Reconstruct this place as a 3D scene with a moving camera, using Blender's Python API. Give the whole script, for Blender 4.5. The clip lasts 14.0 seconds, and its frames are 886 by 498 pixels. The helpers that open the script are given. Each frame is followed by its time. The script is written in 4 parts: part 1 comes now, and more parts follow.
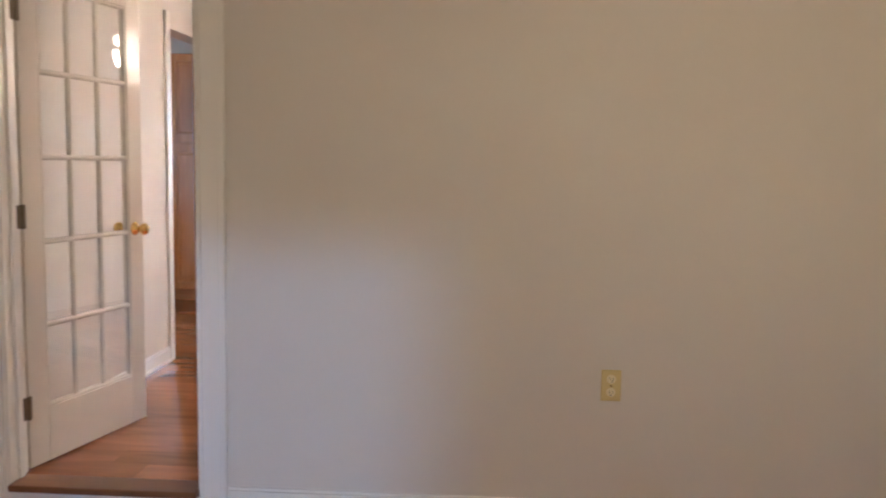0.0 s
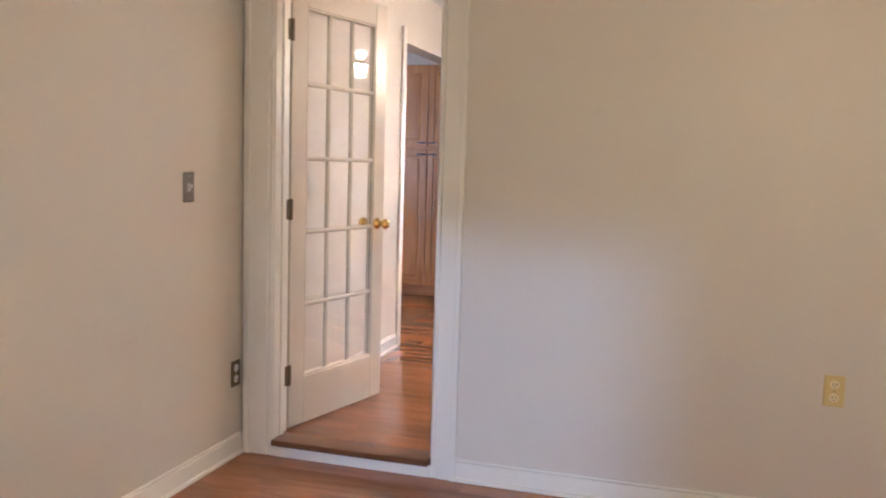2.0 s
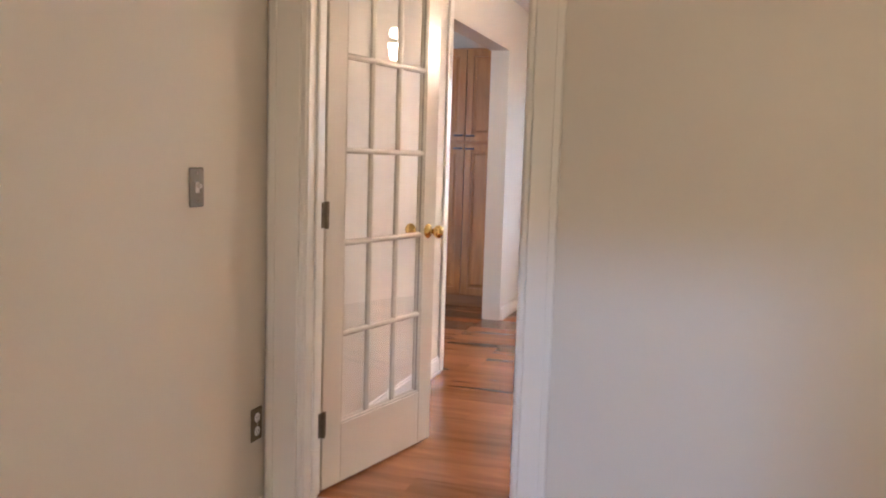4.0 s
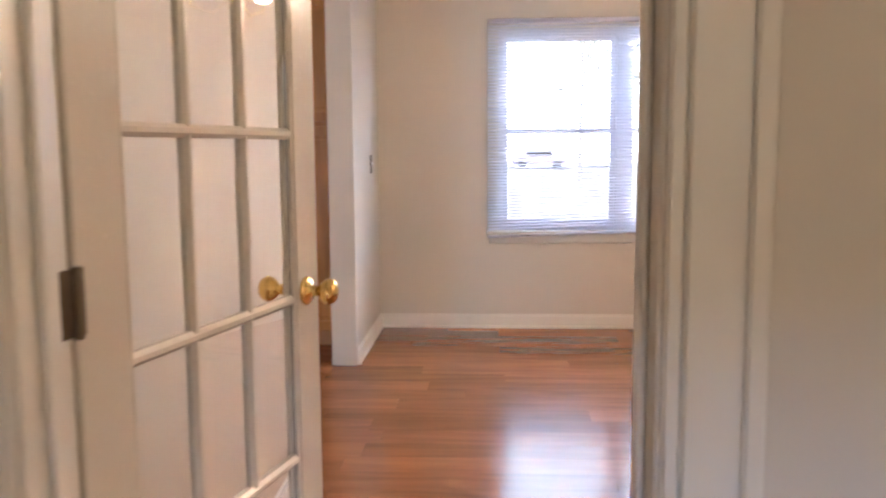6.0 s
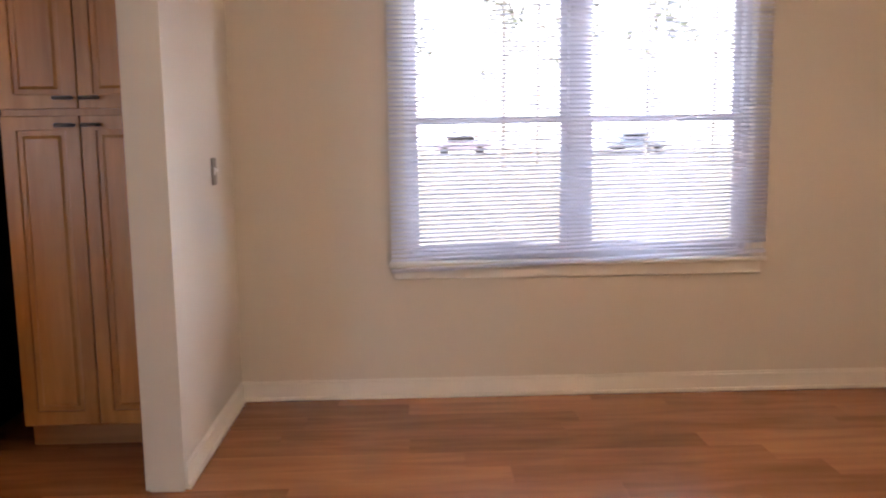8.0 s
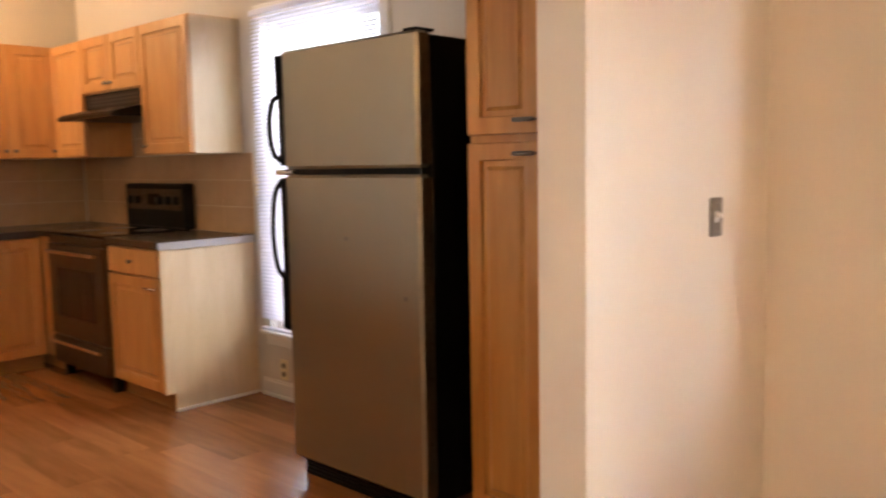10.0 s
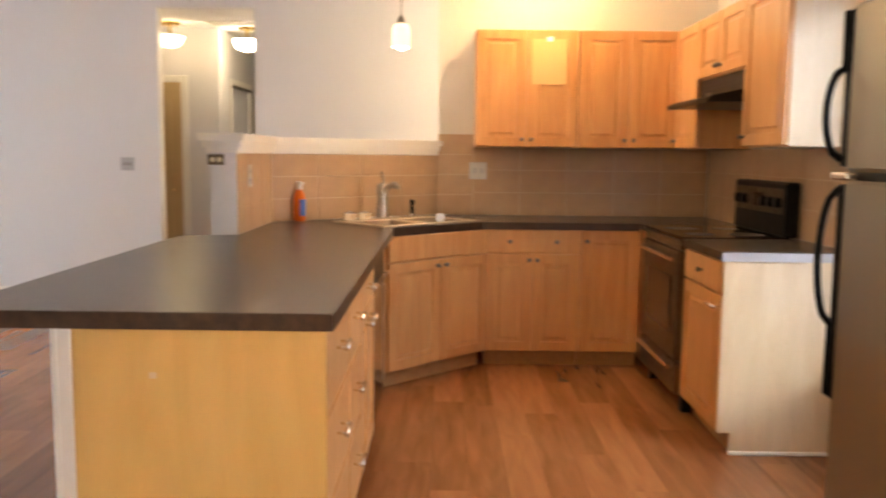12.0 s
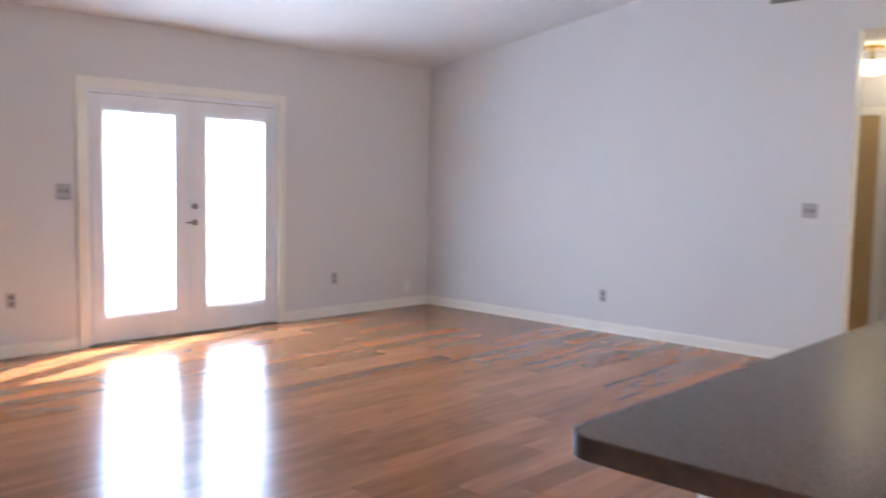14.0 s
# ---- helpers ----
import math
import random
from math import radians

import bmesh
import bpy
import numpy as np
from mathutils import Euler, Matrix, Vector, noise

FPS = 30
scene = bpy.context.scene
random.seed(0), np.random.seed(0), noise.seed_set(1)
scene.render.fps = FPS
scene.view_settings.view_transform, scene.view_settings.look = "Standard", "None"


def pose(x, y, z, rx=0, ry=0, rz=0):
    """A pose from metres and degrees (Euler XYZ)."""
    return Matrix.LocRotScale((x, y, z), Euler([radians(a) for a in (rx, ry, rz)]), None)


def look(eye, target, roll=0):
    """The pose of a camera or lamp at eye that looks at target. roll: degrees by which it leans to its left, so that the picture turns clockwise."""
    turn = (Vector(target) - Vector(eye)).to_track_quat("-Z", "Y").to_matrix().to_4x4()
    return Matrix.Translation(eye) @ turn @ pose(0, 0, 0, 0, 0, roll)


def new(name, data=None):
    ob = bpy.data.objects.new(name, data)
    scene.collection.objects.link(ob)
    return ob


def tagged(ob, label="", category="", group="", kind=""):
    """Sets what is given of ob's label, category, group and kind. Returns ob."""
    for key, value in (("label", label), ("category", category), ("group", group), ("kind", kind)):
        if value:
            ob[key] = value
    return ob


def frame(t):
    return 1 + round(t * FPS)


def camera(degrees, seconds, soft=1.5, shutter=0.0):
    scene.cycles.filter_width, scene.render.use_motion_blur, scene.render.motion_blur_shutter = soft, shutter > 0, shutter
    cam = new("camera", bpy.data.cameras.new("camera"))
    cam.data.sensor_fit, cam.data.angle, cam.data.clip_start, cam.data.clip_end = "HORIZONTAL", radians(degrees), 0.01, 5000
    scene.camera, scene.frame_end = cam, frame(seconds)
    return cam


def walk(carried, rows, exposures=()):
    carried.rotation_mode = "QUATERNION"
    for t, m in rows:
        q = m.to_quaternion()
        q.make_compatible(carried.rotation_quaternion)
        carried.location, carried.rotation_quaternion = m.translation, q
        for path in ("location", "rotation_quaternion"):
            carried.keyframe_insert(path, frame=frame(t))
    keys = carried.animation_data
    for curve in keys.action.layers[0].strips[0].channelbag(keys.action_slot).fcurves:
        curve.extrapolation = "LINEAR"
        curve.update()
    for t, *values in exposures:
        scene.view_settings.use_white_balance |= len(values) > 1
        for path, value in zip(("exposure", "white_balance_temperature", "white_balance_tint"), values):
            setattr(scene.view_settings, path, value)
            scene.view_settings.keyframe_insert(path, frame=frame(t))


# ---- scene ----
cam = camera(55.2, 14.0, soft=2.0, shutter=0.4)
PATH = [
    (0, (1.834, -3.044, 1.265), (1.72, -1.058, 1.058), 0.98),
    (0.5, (1.795, -3.217, 1.26), (1.554, -1.241, 1.062), 1.67),
    (1, (1.794, -3.313, 1.259), (1.424, -1.358, 1.05), 1.59),
    (1.5, (1.767, -3.329, 1.256), (1.291, -1.398, 1.047), 1.68),
    (2, (1.77, -3.308, 1.247), (1.198, -1.402, 1.046), 1.66),
    (2.5, (1.741, -3.231, 1.247), (1.106, -1.346, 1.043), 2.13),
    (5, (0.862, -1.812, 1.214), (0.414, 0.125, 0.993), 0.5),
    (5.5, (0.665, -1.356, 1.212), (0.382, 0.611, 0.982), -0.22),
    (6, (0.563, -0.935, 1.219), (0.448, 1.048, 0.985), -0.36),
    (6.5, (0.445, -0.365, 1.201), (0.548, 1.619, 0.972), -0.87),
    (7, (0.441, -0.05, 1.225), (0.708, 1.915, 0.971), -0.57),
    (7.2, (0.459, 0.114, 1.266), (0.757, 2.073, 0.995), -0.97),
    (9.5, (0.971, 1.787, 1.276), (-0.07, 3.485, 1.088), -0.31),
    (10, (0.942, 2.061, 1.304), (-0.434, 3.498, 1.099), -1.07),
    (10.5, (0.932, 2.372, 1.311), (-0.73, 3.47, 1.126), -1.18),
    (11, (0.86, 2.611, 1.307), (-0.985, 3.357, 1.111), -0.38),
    (11.5, (0.703, 2.836, 1.311), (-1.25, 3.211, 1.098), 0.22),
    (12, (0.522, 2.977, 1.321), (-1.466, 2.975, 1.1), 0.64),
    (12.5, (0.371, 3.03, 1.342), (-1.577, 2.633, 1.121), 0.6),
    (13, (0.14, 2.922, 1.351), (-1.703, 2.18, 1.126), 0.85),
    (13.5, (-0.025, 2.794, 1.375), (-1.696, 1.716, 1.162), 0.95),
    (13.8, (-0.193, 2.677, 1.383), (-1.739, 1.421, 1.2), 1.02),
    (14, (-0.275, 2.616, 1.395), (-1.726, 1.249, 1.232), 1.15),
]
walk(cam, [(t, look(eye, target, roll)) for t, eye, target, roll in PATH],
     [(0.0, 1.9, 5450, 13), (0.7, 2.15, 5450, 13), (2.5, 2.25, 5450, 13), (5.0, 2.02, 5950, 14), (6.0, 1.9, 6000, 15), (6.5, 1.55, 5950, 17), (7.0, 1.33, 5950, 18), (9.5, 1.93, 8000, 19),
      (10.0, 2.2, 8000, 18), (10.5, 2.42, 8000, 17), (11.0, 2.55, 7800, 15), (12.0, 2.65, 7300, 13), (12.5, 2.7, 6900, 12), (13.0, 2.85, 6300, 11), (13.5, 2.78, 5900, 11), (14.0, 2.6, 5700, 11)])
SKY_POWER, SUN_POWER = 0.15, 5.0
P_PATIO, P_ROOM, P_KWIN, P_DWIN = 25.0, 3.3, 6.0, 100.0
P_CHAND, P_PEND, P_HALL, P_CEIL, P_COOK = 1.0, 2.1, 0.10, 12.6, 6.0
G_SHADE, G_HALL, G_BULB = 0.34, 1.4, 50.0

# ---- world, sun, large lights ----
SUN = Vector((0.72, 0.33, -0.61)).normalized()
world = bpy.data.worlds.new("sky")
scene.world = world
world.use_nodes = True
wn = world.node_tree.nodes
sky = wn.new("ShaderNodeTexSky")
sky.sky_type = 'NISHITA'
sky.sun_disc = False
sky.sun_elevation = math.asin(-SUN.z)
sky.sun_rotation = math.atan2(-SUN.x, -SUN.y)
wn["Background"].inputs[1].default_value = SKY_POWER
world.node_tree.links.new(sky.outputs[0], wn["Background"].inputs[0])


def lamp(name, kind, power, color, m, **settings):
    data = bpy.data.lights.new(name, kind)
    data.energy, data.color = power, color
    for key, value in settings.items():
        if key == "size":
            data.shape, data.size, data.size_y = 'RECTANGLE', value[0], value[1]
        elif key == "spread":
            data.spread = value
        elif key == "radius":
            data.shadow_soft_size = value
        elif key == "angle":
            data.angle = value
    ob = new(name, data)
    ob.matrix_world = m
    return ob


lamp("sun", 'SUN', SUN_POWER, (1.0, 0.95, 0.88), look((0, 0, 20), Vector((0, 0, 20)) + SUN), angle=radians(0.5))
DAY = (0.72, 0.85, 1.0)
WARM = (1.0, 0.74, 0.50)
# area lamps standing in for daylight, in the openings and outside them
lamp("window_light_patio", 'AREA', P_PATIO, DAY, look((-4.12, -4.16, 1.1), (-4.12, 0, 0.9)), size=(1.5, 1.75))
lamp("window_light_room", 'AREA', P_ROOM, (0.56, 0.72, 1.0), look((1.70, -14.0, 3.88), (1.15, -4.7, 1.5)), size=(0.8, 0.5), spread=radians(30))
lamp("window_light_kitchen", 'AREA', P_KWIN, DAY, look((-2.53, 4.90, 1.25), (-2.53, 0, 0.8)), size=(0.86, 1.6))
lamp("window_light_dining", 'AREA', P_DWIN, DAY, look((2.5, 9.0, 3.3), (1.43, 4.79, 1.4)), size=(9.0, 1.1))
# unseen lamp added outside the window to whiten the short wall's side face
lamp("stub_wall_fill_light", 'AREA', 60.0, DAY, look((3.3, 5.35, 1.6), (-0.2, 4.35, 1.2)), size=(1.0, 1.5))
# the place's own lamps
for px, py, pz in ((1.47, 2.13, 2.04), (1.78, 2.10, 2.04), (1.64, 2.40, 2.04)):
    lamp("chandelier_bulb_light", 'POINT', P_CHAND, WARM, pose(px, py, pz), radius=0.04)
lamp("pendant_bulb_light", 'POINT', P_PEND, (1.0, 0.79, 0.54), pose(-4.40, 2.72, 1.90), radius=0.04)
lamp("pendant_bulb_light", 'POINT', P_PEND * 0.45, (1.0, 0.71, 0.40), pose(-2.60, 2.35, 2.00), radius=0.04)
lamp("kitchen_bulb_light", 'POINT', P_COOK, (1.0, 0.68, 0.36), pose(-4.68, 3.55, 2.48), radius=0.07)
lamp("passage_bulb_light", 'POINT', 10.0, (1.0, 0.80, 0.55), pose(-6.2, 3.7, 2.45), radius=0.08)
lamp("room_bulb_light", 'POINT', P_CEIL, (1.0, 0.75, 0.44), pose(2.6, -2.5, 2.22), radius=0.10)
for px, py, share in ((-7.95, 0.27, 0.6), (-8.20, 0.97, 1.5)):
    lamp("hall_bulb_light", 'POINT', P_HALL * share, (1.0, 0.72, 0.40), pose(px, py, 2.24), radius=0.08)


# ---- materials ----
def material(name, color, rough=0.5, metal=0.0, vary=0.08, scale=6.0, bump=0.05, bump_scale=180.0, spec=0.5):
    """Paint, plastic or metal with soft blotches, fine grain and a little relief."""
    m = bpy.data.materials.new(name)
    m.use_nodes = True
    n, l = m.node_tree.nodes, m.node_tree.links
    b = n["Principled BSDF"]
    tc = n.new("ShaderNodeTexCoord")
    big, small = n.new("ShaderNodeTexNoise"), n.new("ShaderNodeTexNoise")
    big.inputs["Scale"].default_value, small.inputs["Scale"].default_value = scale, bump_scale
    big.inputs["Detail"].default_value = 4
    l.new(tc.outputs["Object"], big.inputs["Vector"])
    l.new(tc.outputs["Object"], small.inputs["Vector"])
    mix = n.new("ShaderNodeMixRGB")
    mix.inputs[1].default_value = (*[c * (1 - vary) for c in color], 1)
    mix.inputs[2].default_value = (*[min(1, c * (1 + vary)) for c in color], 1)
    l.new(big.outputs["Fac"], mix.inputs[0])
    l.new(mix.outputs[0], b.inputs["Base Color"])
    rr = n.new("ShaderNodeMapRange")
    rr.inputs["To Min"].default_value, rr.inputs["To Max"].default_value = max(0.02, rough - 0.06), min(1, rough + 0.06)
    l.new(small.outputs["Fac"], rr.inputs["Value"])
    l.new(rr.outputs[0], b.inputs["Roughness"])
    b.inputs["Metallic"].default_value = metal
    b.inputs["Specular IOR Level"].default_value = spec
    if bump:
        bp = n.new("ShaderNodeBump")
        bp.inputs["Strength"].default_value, bp.inputs["Distance"].default_value = bump, 0.004
        l.new(small.outputs["Fac"], bp.inputs["Height"])
        l.new(bp.outputs[0], b.inputs["Normal"])
    return m


def wood(name, dark, light, rough=0.35, along=(1, 0, 0), stretch=14.0, fine=60.0, per="object", spread=0.35, coat=0.0, fibres=0.3, lo=0.42, hi=1.05, relief=0.06, grains=1.0, even=1.0, spec=0.5):
    """Wood with long grain along one axis and a tone of its own for each piece."""
    m = bpy.data.materials.new(name)
    m.use_nodes = True
    n, l = m.node_tree.nodes, m.node_tree.links
    b = n["Principled BSDF"]
    geo = n.new("ShaderNodeNewGeometry")
    tc = n.new("ShaderNodeTexCoord")
    if per == "object":
        rnd = n.new("ShaderNodeObjectInfo").outputs["Random"]
    else:
        rnd = geo.outputs["Random Per Island"]
    shift = n.new("ShaderNodeVectorMath")
    shift.operation = 'MULTIPLY_ADD'
    comb = n.new("ShaderNodeCombineXYZ")
    for i in range(3):
        l.new(rnd, comb.inputs[i])
    l.new(comb.outputs[0], shift.inputs[0])
    shift.inputs[1].default_value = (37.0, 53.0, 71.0)
    l.new(geo.outputs["Position"] if per != "local" else tc.outputs["Object"], shift.inputs[2])
    mp = n.new("ShaderNodeMapping")
    mp.inputs["Scale"].default_value = [1.0 if a else stretch for a in along]
    l.new(shift.outputs[0], mp.inputs["Vector"])
    grain, fibre = n.new("ShaderNodeTexNoise"), n.new("ShaderNodeTexNoise")
    grain.inputs["Scale"].default_value, grain.inputs["Detail"].default_value = 2.2, 5
    grain.inputs["Distortion"].default_value = 0.6
    fibre.inputs["Scale"].default_value, fibre.inputs["Detail"].default_value = fine / stretch * 3, 3
    l.new(mp.outputs[0], grain.inputs["Vector"])
    l.new(mp.outputs[0], fibre.inputs["Vector"])
    mul = n.new("ShaderNodeMath")
    mul.operation = 'MULTIPLY_ADD'
    l.new(fibre.outputs["Fac"], mul.inputs[0])
    mul.inputs[1].default_value = fibres
    gsc = n.new("ShaderNodeMath")
    gsc.operation = 'MULTIPLY'
    l.new(grain.outputs["Fac"], gsc.inputs[0])
    gsc.inputs[1].default_value = grains
    l.new(gsc.outputs[0], mul.inputs[2])
    ton = n.new("ShaderNodeMath")
    ton.operation = 'MULTIPLY_ADD'
    l.new(rnd, ton.inputs[0])
    ton.inputs[1].default_value = spread
    l.new(mul.outputs[0], ton.inputs[2])
    ramp = n.new("ShaderNodeValToRGB")
    ramp.color_ramp.elements[0].position, ramp.color_ramp.elements[0].color = lo, (*dark, 1)
    ramp.color_ramp.elements[1].position, ramp.color_ramp.elements[1].color = min(1.0, hi), (*light, 1)
    l.new(ton.outputs[0], ramp.inputs[0])
    l.new(ramp.outputs[0], b.inputs["Base Color"])
    rr = n.new("ShaderNodeMapRange")
    rr.inputs["To Min"].default_value, rr.inputs["To Max"].default_value = max(0.03, rough - 0.05 * even), rough + 0.08 * even
    l.new(fibre.outputs["Fac"], rr.inputs["Value"])
    l.new(rr.outputs[0], b.inputs["Roughness"])
    b.inputs["Specular IOR Level"].default_value = spec
    b.inputs["Coat Weight"].default_value, b.inputs["Coat Roughness"].default_value = coat, 0.12
    if relief:
        bp = n.new("ShaderNodeBump")
        bp.inputs["Strength"].default_value, bp.inputs["Distance"].default_value = relief, 0.003
        l.new(fibre.outputs["Fac"], bp.inputs["Height"])
        l.new(bp.outputs[0], b.inputs["Normal"])
    return m


def glass(name, tint=(1, 1, 1), rough=0.0):
    m = bpy.data.materials.new(name)
    m.use_nodes = True
    b = m.node_tree.nodes["Principled BSDF"]
    b.inputs["Base Color"].default_value = (*tint, 1)
    b.inputs["Transmission Weight"].default_value, b.inputs["Roughness"].default_value = 1.0, rough
    b.inputs["IOR"].default_value = 1.45
    return m


def glowing(name, color, power, base=(0.9, 0.85, 0.75)):
    m = bpy.data.materials.new(name)
    m.use_nodes = True
    b = m.node_tree.nodes["Principled BSDF"]
    b.inputs["Base Color"].default_value = (*base, 1)
    b.inputs["Emission Color"].default_value, b.inputs["Emission Strength"].default_value = (*color, 1), power
    b.inputs["Roughness"].default_value = 0.35
    return m


M_WALL = material("wall paint, warm grey", (0.66, 0.62, 0.55), 0.6, vary=0.03, scale=1.3, bump=0.10, bump_scale=240)
M_WALL_LIGHT = material("wall paint, pale grey", (0.66, 0.65, 0.65), 0.6, vary=0.03, scale=1.3, bump=0.10, bump_scale=240)
M_CEIL = material("ceiling paint", (0.74, 0.73, 0.72), 0.75, vary=0.03, scale=2, bump=0.25, bump_scale=110)
M_TRIM = material("white trim enamel", (0.80, 0.78, 0.72), 0.3, vary=0.03, scale=3, bump=0.03)
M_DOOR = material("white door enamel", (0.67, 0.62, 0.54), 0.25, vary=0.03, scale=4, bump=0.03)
M_VINYL = material("white vinyl", (0.80, 0.81, 0.85), 0.35, vary=0.02, bump=0.02)
M_SLAT = material("white blind slat", (0.80, 0.81, 0.88), 0.45, vary=0.03, scale=2, bump=0.0)
M_PLANK = wood("reddish laminate plank", (0.140, 0.046, 0.0145), (0.455, 0.192, 0.072), 0.205, stretch=8, spread=0.24, fibres=0.04, lo=0.08, hi=0.66, relief=0.0, grains=0.48, even=0.2, spec=0.55)
M_PLANK_JOINED = wood("reddish laminate planks", (0.140, 0.046, 0.0145), (0.455, 0.192, 0.072), 0.205, per="island", stretch=8, spread=0.24, fibres=0.04, lo=0.08, hi=0.66, relief=0.0, grains=0.48, even=0.2, spec=0.55)
M_SUBFLOOR = material("dark joint", (0.09, 0.036, 0.016), 0.7, vary=0.2)
M_THRESH = wood("worn threshold wood", (0.055, 0.02, 0.008), (0.17, 0.07, 0.028), 0.35)
M_MAPLE = wood("maple veneer", (0.56, 0.257, 0.088), (0.72, 0.378, 0.150), 0.30, along=(0, 0, 1), stretch=9, spread=0.16, fibres=0.12, relief=0.02)
# window daylight put into the maple's colour; also the scuff's own pale tone
M_LIT_MAPLE_AND_SCUFF = wood("window-lit maple side and pale scuff", (0.62, 0.47, 0.29), (0.74, 0.60, 0.41), 0.28, along=(0, 0, 1), stretch=6, spread=0.1, fibres=0.10, relief=0.02)
M_GOLDEN = wood("golden maple panel", (0.60, 0.37, 0.115), (0.70, 0.455, 0.16), 0.35, along=(0, 0, 1), stretch=5, spread=0.1, fibres=0.08, relief=0.02)
M_PANTRY = wood("honey maple", (0.42, 0.165, 0.032), (0.60, 0.28, 0.072), 0.33, along=(0, 0, 1), stretch=9, spread=0.2, fibres=0.15, relief=0.02)
M_TOE = wood("dark maple toe kick", (0.34, 0.155, 0.052), (0.47, 0.23, 0.085), 0.45)
M_STEEL = material("brushed stainless steel", (0.30, 0.258, 0.195), 0.46, metal=0.92, vary=0.05, scale=3, bump=0.02, bump_scale=400)
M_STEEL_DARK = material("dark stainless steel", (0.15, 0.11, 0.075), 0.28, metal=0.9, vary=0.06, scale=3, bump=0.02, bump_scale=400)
M_BLACK = material("black textured steel", (0.0022, 0.002, 0.0018), 0.5, vary=0.2, bump=0.10, bump_scale=500, spec=0.05)
M_BLACK_PLASTIC = material("black plastic", (0.003, 0.0028, 0.0026), 0.32, vary=0.1, bump=0.02, spec=0.18)
M_BLACK_GLASS = material("black glass", (0.010, 0.009, 0.009), 0.06, vary=0.1, bump=0.0)
M_CHROME = material("chrome", (0.86, 0.85, 0.83), 0.22, metal=1.0, vary=0.02, bump=0.0)
M_NICKEL = material("brushed nickel", (0.42, 0.37, 0.31), 0.28, metal=1.0, vary=0.05, bump=0.0)
M_BRASS = material("polished brass", (0.83, 0.58, 0.20), 0.16, metal=1.0, vary=0.06, scale=20, bump=0.0)
M_BRONZE = material("oiled bronze", (0.16, 0.125, 0.085), 0.42, metal=0.8, vary=0.2, scale=30, bump=0.05)
M_PEWTER = material("pewter plate", (0.20, 0.18, 0.155), 0.45, metal=0.6, vary=0.1, scale=30, bump=0.03)
M_IVORY = material("yellowed ivory plastic", (0.66, 0.54, 0.24), 0.4, vary=0.05, bump=0.02)
M_IVORY_LIGHT = material("ivory plastic", (0.78, 0.70, 0.46), 0.4, vary=0.03, bump=0.0)
M_GREY_PLASTIC = material("grey plastic", (0.40, 0.395, 0.41), 0.45, vary=0.05, bump=0.0)
M_WHITE_PLASTIC = material("white plastic", (0.80, 0.80, 0.80), 0.35, vary=0.02, bump=0.0)
M_GREY_WHITE = material("dulled white plastic", (0.55, 0.54, 0.52), 0.35, vary=0.03, bump=0.0)
M_SLOT = material("dark slot", (0.03, 0.03, 0.03), 0.6, bump=0.0)
def let_through(m, share):
    """Thin vinyl that passes some of the daylight behind it."""
    n, l = m.node_tree.nodes, m.node_tree.links
    tr, mix = n.new("ShaderNodeBsdfTranslucent"), n.new("ShaderNodeMixShader")
    tr.inputs["Color"].default_value = (0.80, 0.81, 0.88, 1)
    mix.inputs[0].default_value = share
    l.new(n["Principled BSDF"].outputs[0], mix.inputs[1])
    l.new(tr.outputs[0], mix.inputs[2])
    l.new(mix.outputs[0], n["Material Output"].inputs["Surface"])


let_through(M_SLAT, 0.6)
M_GLASS = glass("window glass")
M_COUNTER = material("dark brown laminate", (0.050, 0.033, 0.021), 0.27, vary=0.35, scale=90, bump=0.02, bump_scale=300)
M_COUNTER_EDGE = material("dark speckled laminate edge", (0.042, 0.020, 0.011), 0.35, vary=0.95, scale=32, bump=0.03)
M_TILE = material("beige ceramic tile", (0.45, 0.29, 0.165), 0.30, vary=0.16, scale=9, bump=0.02, bump_scale=60)
M_TAN = material("tan door paint", (0.50, 0.35, 0.17), 0.4, vary=0.04, scale=4, bump=0.03)
M_GROUT = material("grout", (0.56, 0.43, 0.29), 0.85, vary=0.1, bump=0.1)
M_SINK = material("cream enamelled sink", (0.62, 0.52, 0.38), 0.2, vary=0.04, bump=0.0)
M_BOWL = material("shaded enamel bowl", (0.34, 0.27, 0.19), 0.25, vary=0.05, bump=0.0)
M_ORANGE = material("orange cleaner bottle", (0.75, 0.17, 0.03), 0.25, vary=0.05, bump=0.0)
M_PAPER = material("yellowed paper", (0.70, 0.45, 0.19), 0.6, vary=0.05, bump=0.02)
M_BLUE = material("blue label", (0.06, 0.14, 0.48), 0.4, vary=0.1, bump=0.0)
M_LAMP_GLASS = glowing("lit amber lamp glass", (1.0, 0.70, 0.33), G_SHADE)
M_PENDANT_BULB = glowing("lit pendant bulb", (1.0, 0.80, 0.52), 16.0)
M_HALL_GLASS = glowing("lit white lamp glass", (1.0, 0.80, 0.52), G_HALL)
M_HALL_BRIGHT = glowing("brightly lit white lamp glass", (1.0, 0.84, 0.60), G_HALL * 4)
M_BULB = glowing("lit bulb glass", (1.0, 0.74, 0.50), G_BULB)
M_GRASS = material("dry lawn", (0.42, 0.39, 0.30), 0.9, vary=0.5, scale=1.5, bump=0.4, bump_scale=30)
M_ROAD = material("asphalt", (0.06, 0.06, 0.06), 0.85, vary=0.2, scale=2)
M_BARK = material("bark", (0.36, 0.33, 0.30), 0.9, vary=0.4, scale=12, bump=0.6, bump_scale=40)
M_LEAF = material("leaves", (0.17, 0.20, 0.15), 0.7, vary=0.5, scale=3, bump=0.0)
